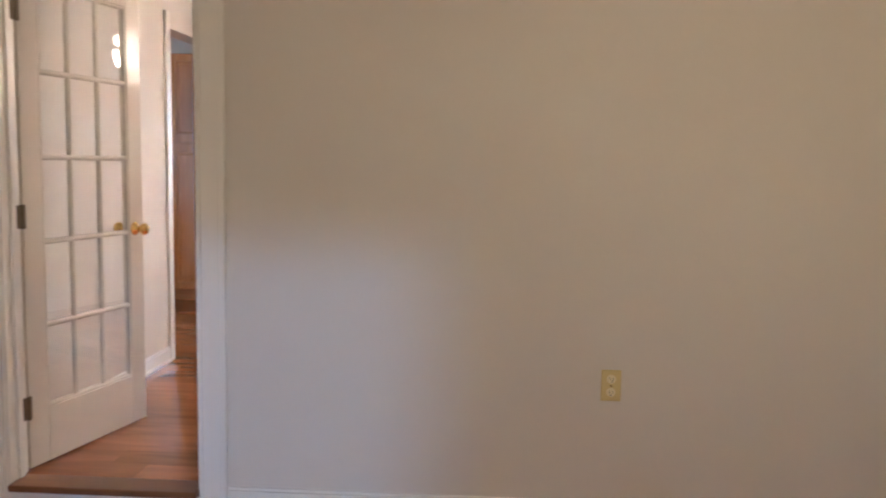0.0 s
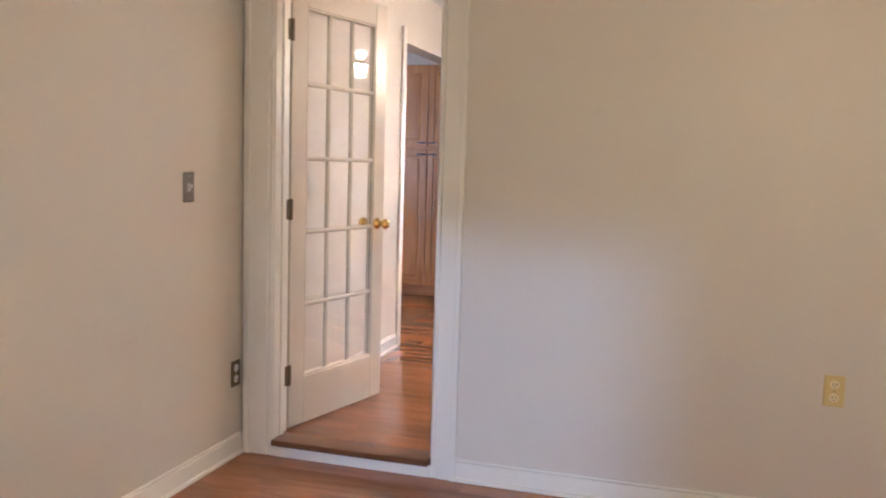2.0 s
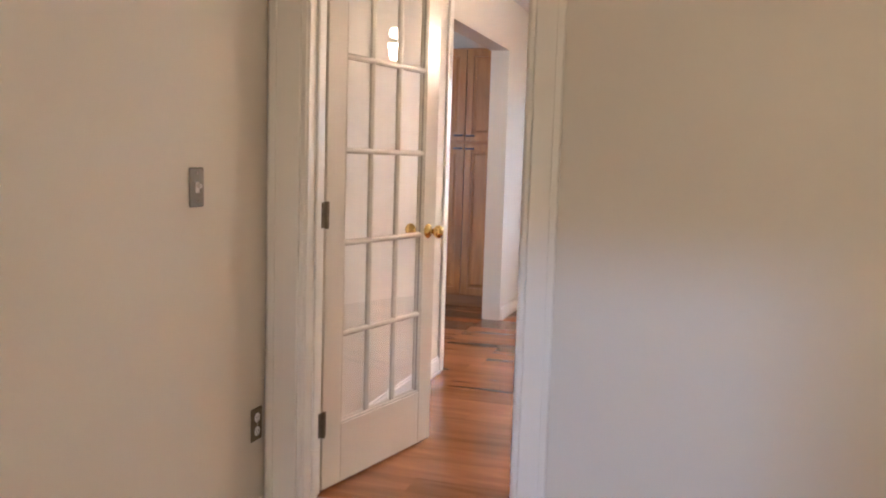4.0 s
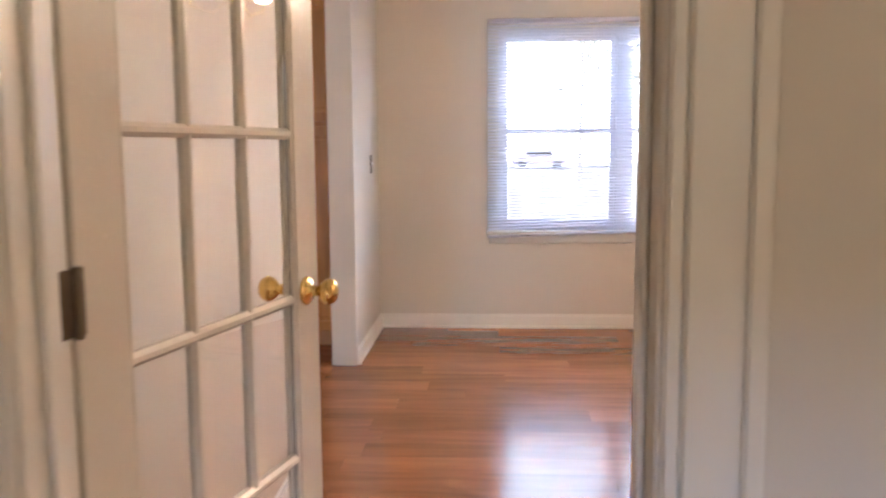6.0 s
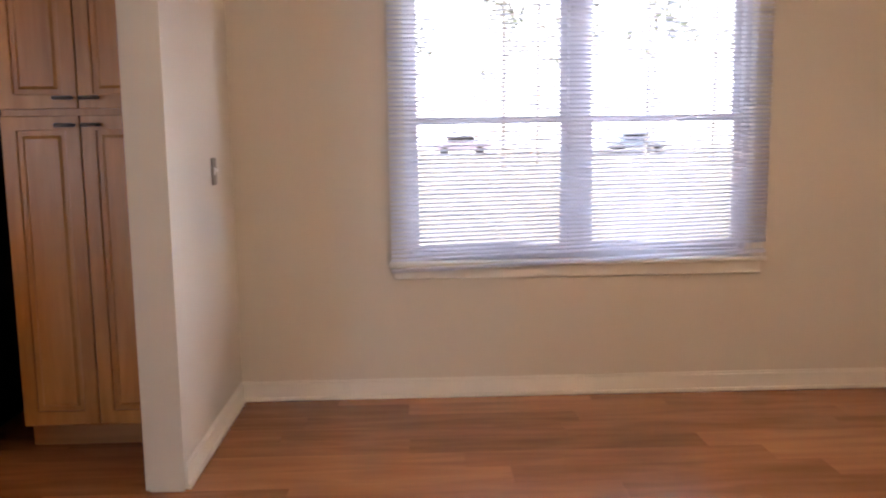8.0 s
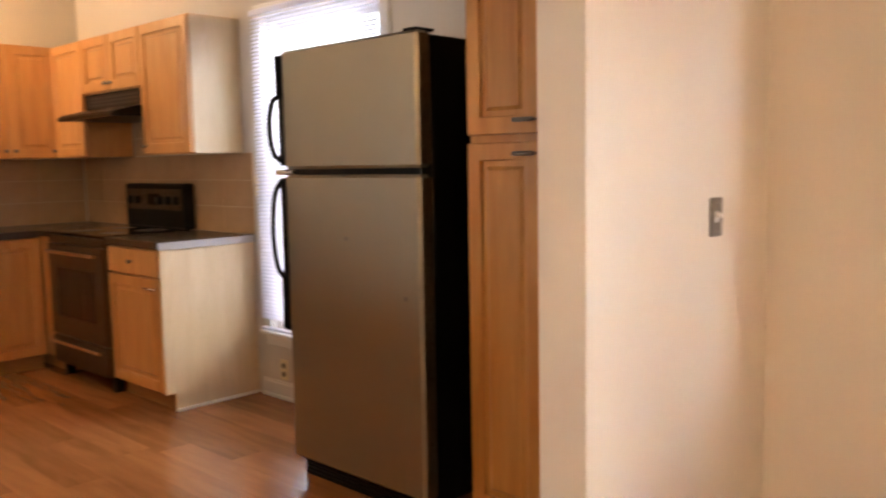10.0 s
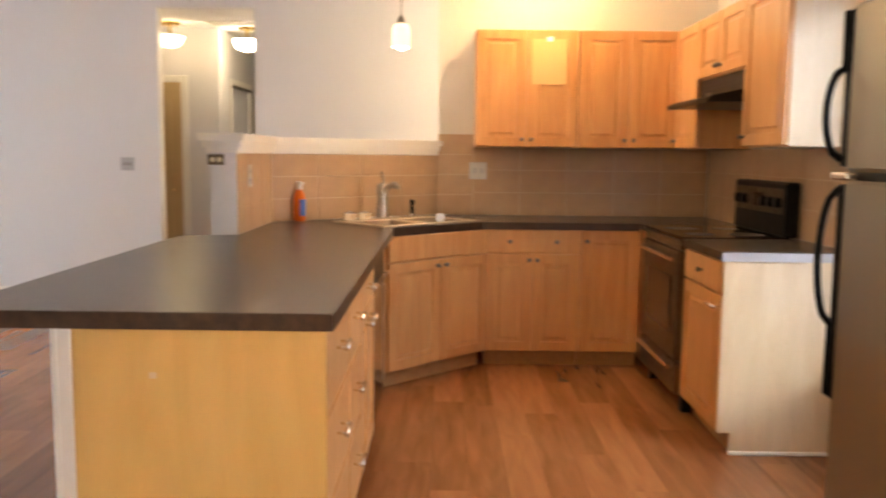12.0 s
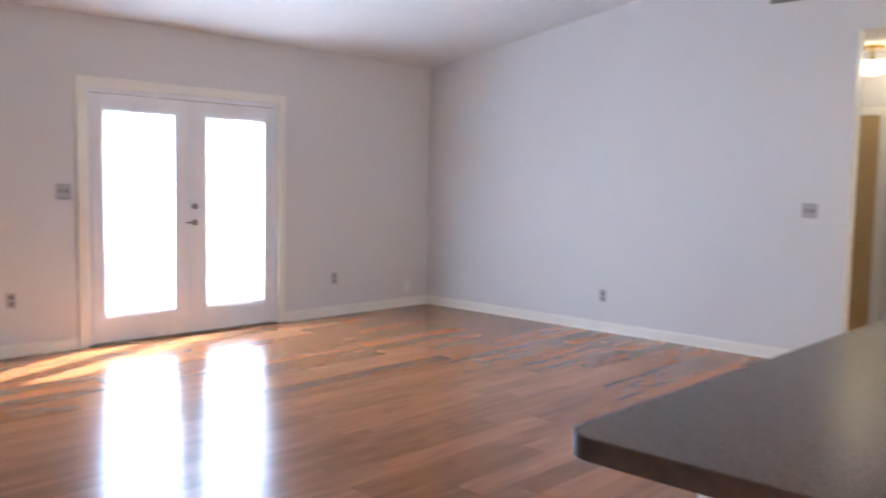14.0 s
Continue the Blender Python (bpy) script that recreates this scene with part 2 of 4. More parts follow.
M_CAR = material("car paint", (0.50, 0.42, 0.52), 0.2, vary=0.05, bump=0.0)
M_CAR_BLUE = material("car paint, blue", (0.42, 0.50, 0.60), 0.2, vary=0.05, bump=0.0)
M_RUBBER = material("rubber", (0.02, 0.02, 0.02), 0.8, bump=0.1)
M_SIDING = material("painted siding", (0.50, 0.48, 0.44), 0.7, vary=0.1)
M_DECK = material("weathered deck boards", (0.42, 0.36, 0.30), 0.8, vary=0.2, scale=8)


# ---- building helpers ----
def box(bm, x0, y0, z0, x1, y1, z1, bevel=0.0, segments=1, m=None):
    """A box between two corners, with bevelled edges where asked for."""
    r = bmesh.ops.create_cube(bm, size=1.0)
    vs = r["verts"]
    for v in vs:
        v.co = Vector(((x0 + x1) / 2 + v.co.x * (x1 - x0), (y0 + y1) / 2 + v.co.y * (y1 - y0), (z0 + z1) / 2 + v.co.z * (z1 - z0)))
    if bevel:
        es = {e for v in vs for e in v.link_edges}
        out = bmesh.ops.bevel(bm, geom=list(es), offset=bevel, segments=segments, affect='EDGES', profile=0.5)
        vs = list({v for f in out["faces"] for v in f.verts} | {v for v in vs if v.is_valid})
    if m is not None:
        bmesh.ops.transform(bm, matrix=m, verts=[v for v in vs if v.is_valid])
    return bm


def solid(*boxes, bevel=0.0):
    bm = bmesh.new()
    for b in boxes:
        box(bm, *b, bevel=bevel)
    return bm


def rod(bm, a, b, r, r2=None, segments=14):
    """A round bar from a to b."""
    a, b = Vector(a), Vector(b)
    d = b - a
    m = Matrix.Translation((a + b) / 2) @ d.to_track_quat('Z', 'Y').to_matrix().to_4x4()
    bmesh.ops.create_cone(bm, cap_ends=True, segments=segments, radius1=r, radius2=r if r2 is None else r2, depth=d.length, matrix=m)
    return bm


def turned(profile, segments=24, m=None):
    """A turned solid about z: profile is (radius, height) from bottom to top."""
    bm = bmesh.new()
    rings = []
    for r, z in profile:
        rings.append([bm.verts.new((r * math.cos(2 * math.pi * k / segments), r * math.sin(2 * math.pi * k / segments), z)) for k in range(segments)])
    for lo, hi in zip(rings, rings[1:]):
        for k in range(segments):
            bm.faces.new((lo[k], lo[(k + 1) % segments], hi[(k + 1) % segments], hi[k]))
    bm.faces.new(rings[0][::-1])
    bm.faces.new(rings[-1])
    if m is not None:
        bm.transform(m)
    return bm


def prism(outline, z0, z1, holes=(), bevel=0.0):
    """A flat slab with the given outline, with holes right through it."""
    bm = bmesh.new()
    edges = []
    for loop in (outline, *holes):
        vs = [bm.verts.new((x, y, z0)) for x, y in loop]
        edges += [bm.edges.new((vs[i], vs[(i + 1) % len(vs)])) for i in range(len(vs))]
    bmesh.ops.triangle_fill(bm, edges=edges, use_beauty=True)
    faces = bm.faces[:]
    out = bmesh.ops.extrude_face_region(bm, geom=faces)
    bmesh.ops.translate(bm, vec=(0, 0, z1 - z0), verts=[g for g in out["geom"] if isinstance(g, bmesh.types.BMVert)])
    bmesh.ops.recalc_face_normals(bm, faces=bm.faces)
    return bm


def mesh_of(name, bm, mat, smooth=False):
    me = bpy.data.meshes.new(name)
    bm.normal_update()
    bm.to_mesh(me)
    bm.free()
    me.materials.append(mat)
    if smooth:
        me.polygons.foreach_set("use_smooth", [True] * len(me.polygons))
    return me


def part(name, bm, mat, parent, label="", smooth=False):
    ob = new(name, mesh_of(name, bm, mat, smooth))
    ob.parent = parent
    return tagged(ob, label)


def thing(name, m, label, category, group=""):
    """An empty at a thing's base, to carry its parts."""
    ob = new(name)
    ob.empty_display_size = 0.1
    ob.matrix_world = m
    return tagged(ob, label, category, group)


def structure(name, bm, mat, label, category):
    return tagged(new(name, mesh_of(name, bm, mat)), label, category, kind="structure")


# ---- plan ----
GX, SY, WX, NY = -7.06, -4.02, -5.32, 4.79      # great room west, south; kitchen west; north wall
EX = 3.07                                      # dining room's east wall
AX, AY, AZ = -0.146, -4.70, -0.07              # first room's west wall, south wall and floor
TOP = 3.45


def vault(y):
    """Height of the sloped ceiling over the kitchen and great room."""
    return 2.62 + (y - SY) * 0.155 if y < 0.4 else 2.55 + (NY - y) * 0.172


# walls
structure("wall_entry", solid((AX, 0, AZ - .1, 0.0, 0.12, TOP - .9), (0.758, 0, AZ - .1, 3.72, 0.12, TOP - .9), (0.0, 0, 2.06, 0.758, 0.12, TOP - .9)),
          M_WALL, "warm grey painted wall with a doorway beside the corner", "wall")
structure("wall_divider", solid((-0.33, AY, AZ - .1, AX, 2.075, TOP)), M_WALL, "painted wall between the rooms and the great room", "wall")
structure("wall_stub", solid((-0.345, 3.75, -.1, -0.203, NY, TOP), (-0.345, 2.075, 2.06, -0.203, 3.75, TOP)), M_WALL,
          "short painted wall and header round the wide opening to the kitchen", "wall")
structure("wall_north", solid((GX, NY, -.2, -3.0, NY + .15, TOP), (-3.0, NY, -.2, -2.04, NY + .15, .38), (-3.0, NY, 2.10, -2.04, NY + .15, TOP),
                              (-2.04, NY, -.2, .60, NY + .15, TOP), (.60, NY, -.2, 2.26, NY + .15, .67), (.60, NY, 2.0, 2.26, NY + .15, TOP), (2.26, NY, -.2, EX + .12, NY + .15, TOP)),
          M_WALL, "warm painted outer wall with two window openings", "wall")
structure("wall_east", solid((EX, 0.12, -.2, EX + .12, NY, TOP - .9)), M_WALL, "warm painted dining room wall", "wall")
structure("wall_room_east", solid((3.6, AY, AZ - .1, 3.72, 0, TOP - .9)), M_WALL, "warm grey painted wall", "wall")
structure("wall_room_south", solid((AX, AY - .12, AZ - .1, .6, AY, TOP - .9), (1.7, AY - .12, AZ - .1, 3.72, AY, TOP - .9), (.6, AY - .12, AZ - .1, 1.7, AY, .7), (.6, AY - .12, 2.0, 1.7, AY, TOP - .9)),
          M_WALL, "warm grey painted outer wall with a window opening", "wall")
structure("wall_south", solid((GX - .12, SY - .15, -.2, -5.03, SY, TOP), (-5.03, SY - .15, 2.07, -3.21, SY, TOP), (-3.21, SY - .15, -.2, -0.33, SY, TOP), (-5.03, SY - .15, -.2, -3.21, SY, -0.012)),
          M_WALL_LIGHT, "pale painted outer wall with a double patio door", "wall")
structure("wall_great_west", solid((GX - .12, SY, -.2, GX, 0.44, TOP), (GX - .12, 0.44, 2.575, GX, 1.30, TOP), (GX - .12, 1.30, -.2, GX, NY + .15, TOP)),
          M_WALL_LIGHT, "pale painted wall with a tall opening to the hall", "wall")
structure("wall_kitchen_west", solid((WX - .12, 2.9255, 0, WX, NY, TOP)), M_WALL, "warm painted wall behind the kitchen cabinets", "wall")
structure("wall_hall_west", solid((-8.42, -1.9, -.2, -8.30, .66, 2.9)), M_WALL_LIGHT, "pale painted hall wall with a tan door", "wall")
structure("wall_hall_south", solid((-8.30, -1.9, -.2, GX - .12, -1.78, 2.9)), M_WALL_LIGHT, "pale painted end wall of the hall", "wall")
structure("wall_corridor_north", solid((-11.4, 1.75, -.2, GX - .12, 1.87, 2.9)), M_WALL_LIGHT, "pale painted long corridor wall", "wall")
structure("wall_corridor_south", solid((-11.28, .54, -.2, -9.66, .66, 2.9), (-9.66, .54, 2.045, -8.78, .66, 2.9), (-8.78, .54, -.2, -8.42, .66, 2.9)), M_WALL_LIGHT, "pale painted corridor wall with a doorway", "wall")
structure("wall_corridor_end", solid((-11.4, .54, -.2, -11.28, 1.75, 2.9)), M_WALL_LIGHT, "pale painted wall at the corridor's end", "wall")

# ceilings
bm = bmesh.new()
ys = [(SY - .15, vault(SY) - .02), (0.4, 3.305), (NY + .15, vault(NY) - .02)]
lo = [[bm.verts.new((x, y, z)) for y, z in ys] for x in (GX - .05, -0.33)]
hi = [[bm.verts.new((x, y, z + .12)) for y, z in ys] for x in (GX - .05, -0.33)]
for k in range(2):
    bm.faces.new((lo[0][k], lo[0][k + 1], lo[1][k + 1], lo[1][k]))
    bm.faces.new((hi[0][k], hi[1][k], hi[1][k + 1], hi[0][k + 1]))
    for s in (0, 1):
        bm.faces.new((lo[s][k], lo[s][k + 1], hi[s][k + 1], hi[s][k]))
for k in (0, 2):
    bm.faces.new((lo[0][k], lo[1][k], hi[1][k], hi[0][k]))
bmesh.ops.recalc_face_normals(bm, faces=bm.faces)
structure("ceiling", bm, M_CEIL, "white sloped ceiling over the great room and kitchen", "ceiling")
structure("ceiling_rooms", solid((-0.21, AY - .12, 2.44, 3.72, NY + .15, 2.54)), M_CEIL, "white flat ceiling", "ceiling")
structure("ceiling_hall", solid((-8.42, -1.9, 2.58, GX - .12, 1.9, 2.68), (-11.4, .54, 2.58, -8.42, 1.9, 2.68)), M_CEIL, "white flat hall ceiling", "ceiling")
structure("roof", solid((GX - 1.6, AY - .3, 3.46, 3.9, NY + .4, 3.56)), M_SIDING, "plain roof deck above the rooms", "roof")


# baseboards
def baseboard(name, x0, y0, x1, y1, z, side):
    """A moulded skirting along a wall from one point to the other; it stands out to the given side (a unit vector)."""
    bm = bmesh.new()
    for depth, z0, z1 in ((0.014, 0.0, 0.085), (0.009, 0.085, 0.098), (0.022, 0.0, 0.018)):
        xs = sorted((x0, x1, x0 + side[0] * depth, x1 + side[0] * depth))
        yy = sorted((y0, y1, y0 + side[1] * depth, y1 + side[1] * depth))
        box(bm, xs[0], yy[0], z + z0, xs[-1], yy[-1], z + z1 - 0.0005, bevel=0.002)
    return structure(name, bm, M_TRIM, "white moulded baseboard", "baseboard")


baseboard("baseboard", 0.862, 0, 3.6, 0, AZ, (0, -1))
baseboard("baseboard", AX, -0.022, AX, AY, AZ, (1, 0))
baseboard("baseboard", AX, 0.20, AX, 2.0, 0, (1, 0))
baseboard("baseboard", -0.203, 3.751, -0.203, NY - .022, 0, (1, 0))
baseboard("baseboard", -0.203, NY, EX, NY, 0, (0, -1))
baseboard("baseboard", EX, .12, EX, NY - .022, 0, (-1, 0))
baseboard("baseboard", .87, .12, EX - .022, .12, 0, (0, 1))
baseboard("baseboard", -3.11, NY, -2.02, NY, 0, (0, -1))
baseboard("baseboard", GX, SY, GX, .44, 0, (1, 0))
baseboard("baseboard", GX, 1.30, GX, 4.7, 0, (1, 0))
baseboard("baseboard", GX + .022, SY, -5.12, SY, 0, (0, 1))
baseboard("baseboard", -3.12, SY, -0.33, SY, 0, (0, 1))
baseboard("baseboard", -0.33, SY + .03, -0.33, 2.0, 0, (-1, 0))


# casings round openings
def casing(name, bm_boxes, label):
    bm = bmesh.new()
    for b in bm_boxes:
        box(bm, *b, bevel=0.004)
    return structure(name, bm, M_TRIM, label, "door casing")


casing("trim_entry", [(-0.134, -.016, AZ, -.014, 0, 2.17), (-.014, -.011, AZ, 0.006, .0, 2.06), (-0.125, -.022, AZ, -.10, -.016, 2.16),
                      (.758 - .006, -.011, AZ, .772, 0, 2.06), (.772, -.016, AZ, .862, 0, 2.17), (.838, -.022, AZ, .862, -.016, 2.16), (-.014, -.016, 2.055, .772, 0, 2.17),
                      (-.002, -.001, 0.001, .012, .13, 2.058), (.746, -.001, 0.001, .760, .13, 2.058), (.012, -.001, 2.045, .746, .13, 2.06),
                      (.012, .05, 0.001, .024, .085, 2.045), (.734, .05, 0.001, .746, .085, 2.045), (.024, .05, 2.033, .734, .085, 2.045)],
       "white moulded door casing and jambs")
casing("trim_entry_back", [(.772, .12, 0, .862, .136, 2.17), (-.10, .12, 0, -.008, .136, 2.17), (-.10, .12, 2.064, .862, .136, 2.17)], "white door casing on the dining side")
casing("trim_opening", [(-.335, 2.075, 0, -.136, 2.09, 2.06), (-.146, 2.005, 0, -.130, 2.075, 2.13)], "white edge trim of the kitchen opening")
structure("trim_step", solid((0.0, -.014, AZ, .758, 0.0, -.018), bevel=.002), M_TRIM, "white painted riser under the doorway's threshold", "step riser")
structure("threshold", solid((0.014, -.03, -.02, .744, .10, .006), bevel=.004), M_THRESH, "worn dark wooden threshold strip", "threshold")
casing("trim_hall", [(GX - .12, .44, 0, GX + .001, .446, 2.575), (GX - .12, 1.294, 0, GX + .001, 1.30, 2.575)], "white plaster edge of the hall opening")


# ---- the French door ----
def french_door():
    W, H, T, Z = 0.745, 2.025, 0.036, 0.012
    door = thing("french_door", pose(-0.017, 0.141, Z, 0, 0, math.degrees(math.atan2(.727, .171))), "white fifteen-pane French door standing ajar on brass hardware", "door")
    gx0, gx1, gz0, gz1 = .108, W - .098, .225, .225 + 5 * .338
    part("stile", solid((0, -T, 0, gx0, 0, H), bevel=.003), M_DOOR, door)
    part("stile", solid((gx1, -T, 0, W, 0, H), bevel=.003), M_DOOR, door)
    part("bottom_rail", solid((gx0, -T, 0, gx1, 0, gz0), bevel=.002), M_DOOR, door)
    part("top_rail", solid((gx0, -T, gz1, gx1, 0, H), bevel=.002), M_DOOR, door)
    cw, ch = (gx1 - gx0) / 3, (gz1 - gz0) / 5
    bar = mesh_of("muntin", solid((gx0, -T + .004, -.011, gx1, -.004, .011), bevel=.007), M_DOOR)
    for k in range(1, 5):
        ob = new("muntin", bar)
        ob.parent, ob.location = door, (0, 0, gz0 + k * ch)
    post = mesh_of("muntin", solid((-.011, -T + .006, gz0, .011, -.006, gz1), bevel=.007), M_DOOR)
    for k in range(1, 3):
        ob = new("muntin", post)
        ob.parent, ob.location = door, (gx0 + k * cw, 0, 0)
    bm = bmesh.new()
    for side in (-T + .003, -.012):
        for b in ((gx0, side, gz0, gx1, side + .009, gz0 + .011), (gx0, side, gz1 - .011, gx1, side + .009, gz1), (gx0, side, gz0 + .011, gx0 + .010, side + .009, gz1 - .011), (gx1 - .010, side, gz0 + .011, gx1, side + .009, gz1 - .011)):
            box(bm, *b, bevel=.003)
    part("glazing_bead", bm, M_DOOR, door)
    pane = mesh_of("pane", solid((.002, -T / 2 - .002, .002, cw - .002, -T / 2 + .002, ch - .002)), M_GLASS)
    for i in range(3):
        for k in range(5):
            ob = new("pane", pane)
            ob.parent, ob.location, ob.visible_shadow = door, (gx0 + i * cw, 0, gz0 + k * ch), False
    for z in (.25, 1.01, 1.80):
        bm = solid((-.034, -T - .004, z - .045, -.001, -T - .001, z + .045), (-.002, -T - .003, z - .045, .014, -T, z + .045))
        rod(bm, (-.004, -T - .006, z - .048), (-.004, -T - .006, z + .048), .007)
        part("hinge", bm, M_BRONZE, door, "dark bronze butt hinge")
    for s in (-1, 1):
        y = -T if s < 0 else 0
        prof = [(.001, 0), (.030, 0), (.031, .004), (.026, .009), (.012, .012), (.011, .030), (.018, .036), (.026, .046), (.0275, .056), (.022, .066), (.008, .070), (.001, .070)]
        part("knob", turned(prof, 28, Matrix.Translation((W - .062, y, .915)) @ Matrix.Rotation(radians(90 if s < 0 else -90), 4, 'X')), M_BRASS, door, "polished brass knob", smooth=True)
    part("latch_plate", solid((W - .001, -T / 2 - .012, .885, W + .0012, -T / 2 + .012, .945)), M_BRASS, door)
    return door


french_door()


# ---- plates ----
def wall_plate(m, mat, kind, name="outlet", label="", category="outlet", rocker=None):
    """A cover plate flat on a wall, facing its local -y, with sockets or toggles."""
    ob = thing(name, m, label, category)
    w = .072 if kind != "double" else .118
    part("plate", solid((-w / 2, -.006, -.058, w / 2, 0, .058), bevel=.003), mat, ob)
    if kind == "outlet":
        for z in (-.024, .024):
            part("socket", turned([(.001, 0), (.0165, 0), (.0165, .002), (.001, .002)], 20, Matrix.Translation((0, -.006, z)) @ Matrix.Rotation(radians(90), 4, 'X')), rocker or mat, ob)
            part("slots", solid((-.007, -.0085, z - .004, -.005, -.0078, z + .006), (.005, -.0085, z - .004, .007, -.0078, z + .006), (-.002, -.0085, z - .012, .002, -.0078, z - .008)), M_SLOT, ob)
    else:
        for x in ((0,) if kind == "toggle" else (-.023, .023)):
            part("toggle", solid((x - .005, -.020, -.002, x + .005, -.006, .012), bevel=.002), rocker or mat, ob)
            part("bezel", solid((x - .009, -.0072, -.016, x + .009, -.0058, .016)), rocker or mat, ob)
    for z in ((-.042, .042) if kind != "outlet" else (0,)):
        part("screw", turned([(.001, 0), (.003, 0), (.003, .001), (.001, .001)], 10, Matrix.Translation((0, -.006, z)) @ Matrix.Rotation(radians(90), 4, 'X')), M_CHROME, ob)
    return ob


R_W, R_N, R_S, R_E = 90, 0, 180, -90   # plate turns: on a west, north, south or east wall
wall_plate(pose(AX, -.418, 1.125, 0, 0, R_W), M_PEWTER, "toggle", "light_switch", "pewter light switch plate with white toggle on the wall", "light switch", M_WHITE_PLASTIC)
wall_plate(pose(AX, -.06, .30, 0, 0, R_W), M_BRONZE, "outlet", "outlet", "dark bronze outlet with white sockets beside the door casing", "outlet", M_WHITE_PLASTIC)
wall_plate(pose(2.279, 0, .464, 0, 0, R_N), M_IVORY, "outlet", "outlet", "yellowed ivory outlet on the warm grey wall", "outlet", M_IVORY_LIGHT)
wall_plate(pose(-.203, 4.42, 1.127, 0, 0, R_W), M_PEWTER, "toggle", "light_switch", "pewter switch plate on the short wall", "light switch", M_WHITE_PLASTIC)
wall_plate(pose(GX, .152, 1.21, 0, 0, R_W), M_GREY_PLASTIC, "double", "light_switch", "grey double light switch beside the hall opening", "light switch", M_PEWTER)
wall_plate(pose(GX, -1.70, .34, 0, 0, R_W), M_GREY_PLASTIC, "outlet", "outlet", "grey outlet low on the pale wall", "outlet", M_PEWTER)
wall_plate(pose(-5.72, SY, .38, 0, 0, R_S), M_GREY_PLASTIC, "outlet", "outlet", "grey outlet beside the patio door", "outlet", M_PEWTER)
wall_plate(pose(-6.75, SY, .22, 0, 0, R_S), M_WHITE_PLASTIC, "outlet", "outlet", "white outlet near the corner above the baseboard", "outlet", M_WHITE_PLASTIC)
wall_plate(pose(-3.03, SY, 1.25, 0, 0, R_S), M_GREY_PLASTIC, "double", "light_switch", "grey double light switch beside the patio door", "light switch", M_PEWTER)
wall_plate(pose(-2.63, SY, .43, 0, 0, R_S), M_GREY_PLASTIC, "outlet", "outlet", "grey outlet beside the patio door casing", "outlet", M_PEWTER)
wall_plate(pose(-3.085, NY, 1.19, 0, 0, R_N), M_IVORY_LIGHT, "toggle", "light_switch", "ivory switch plate beside the kitchen window", "light switch", M_BRONZE)
wall_plate(pose(-2.91, NY, .165, 0, 0, R_N), M_IVORY_LIGHT, "outlet", "outlet", "ivory outlet under the kitchen window", "outlet", M_BRONZE)


# ---- windows and blinds ----
def window(name, x0, x1, z0, z1, y, units, label):
    """A white vinyl window of sash units in the opening of the north wall."""
    ob = tagged(thing(name, pose(0, 0, 0), label, "window"), kind="structure")
    f = .035
    bm = solid((x0, y + .03, z0, x0 + f, y + .13, z1), (x1 - f, y + .03, z0, x1, y + .13, z1), (x0 + f, y + .03, z1 - f, x1 - f, y + .13, z1), (x0 + f, y + .03, z0, x1 - f, y + .13, z0 + f), bevel=.003)
    part("window_frame", bm, M_VINYL, ob)
    w = (x1 - x0 - 2 * f - .085 * (units - 1)) / units
    zm = (z0 + z1) / 2
    for k in range(units):
        a = x0 + f + k * (w + .085)
        if k:
            part("mullion", solid((a - .085, y + .025, z0 + f, a, y + .13, z1 - f), bevel=.003), M_VINYL, ob)
        for lower, (s0, s1, yy) in enumerate(((zm - .018, z1 - f, y + .085), (z0 + f, zm + .018, y + .055))):
            sash = part("sash", solid((a, yy, s0, a + .035, yy + .03, s1), (a + w - .035, yy, s0, a + w, yy + .03, s1), (a + .035, yy, s0, a + w - .035, yy + .03, s0 + .036), (a + .035, yy, s1 - .036, a + w - .035, yy + .03, s1), bevel=.003), M_VINYL, ob)
            pane = part("pane", solid((a + .033, yy + .012, s0 + .034, a + w - .033, yy + .016, s1 - .034)), M_GLASS, sash)
            pane.visible_shadow = False
    c = .066
    bm = solid((x0 - c, y - .018, z0 - .02, x0, y, z1 + c), (x1, y - .018, z0 - .02, x1 + c, y, z1 + c), (x0, y - .018, z1, x1, y, z1 + c), bevel=.004)
    part("window_casing", bm, M_TRIM, ob)
    part("reveal", solid((x0 - .001, y - .002, z0, x0 + .006, y + .03, z1), (x1 - .006, y - .002, z0, x1 + .001, y + .03, z1)), M_TRIM, ob)
    part("window_sill", solid((x0 - c - .01, y - .045, z0 - .022, x1 + c + .01, y + .03, z0), bevel=.005), M_TRIM, ob)
    part("apron", solid((x0 - c + .01, y - .014, z0 - .085, x1 + c - .01, y, z0 - .022), bevel=.004), M_TRIM, ob)
    return ob


def blind(x0, x1, z0, z1, y, tilt, label, skew=0.0, pitch=.0205):
    """A mini blind: head rail, thin curved slats, bottom rail and cords."""
    ob = thing("window_blind", pose(0, y, 0), label, "window blind")
    part("head_rail", solid((x0, -.018, z1 - .03, x1, .012, z1), bevel=.003), M_SLAT, ob)
    L = x1 - x0
    bm = bmesh.new()
    prof = [(-.0125, -.0012), (-.006, .0010), (0, .0018), (.006, .0010), (.0125, -.0012)]
    rows = [[bm.verts.new((x, py, pz + dz)) for py, pz in prof] for x in (0, L) for dz in (0, .0007)]
    a0, a1, b0, b1 = rows
    for k in range(4):
        bm.faces.new((a0[k], b0[k], b0[k + 1], a0[k + 1]))
        bm.faces.new((a1[k], a1[k + 1], b1[k + 1], b1[k]))
    bm.faces.new((a0[0], a1[0], b1[0], b0[0]))
    bm.faces.new((a0[4], b0[4], b1[4], a1[4]))
    me = mesh_of("slat", bm, M_SLAT)
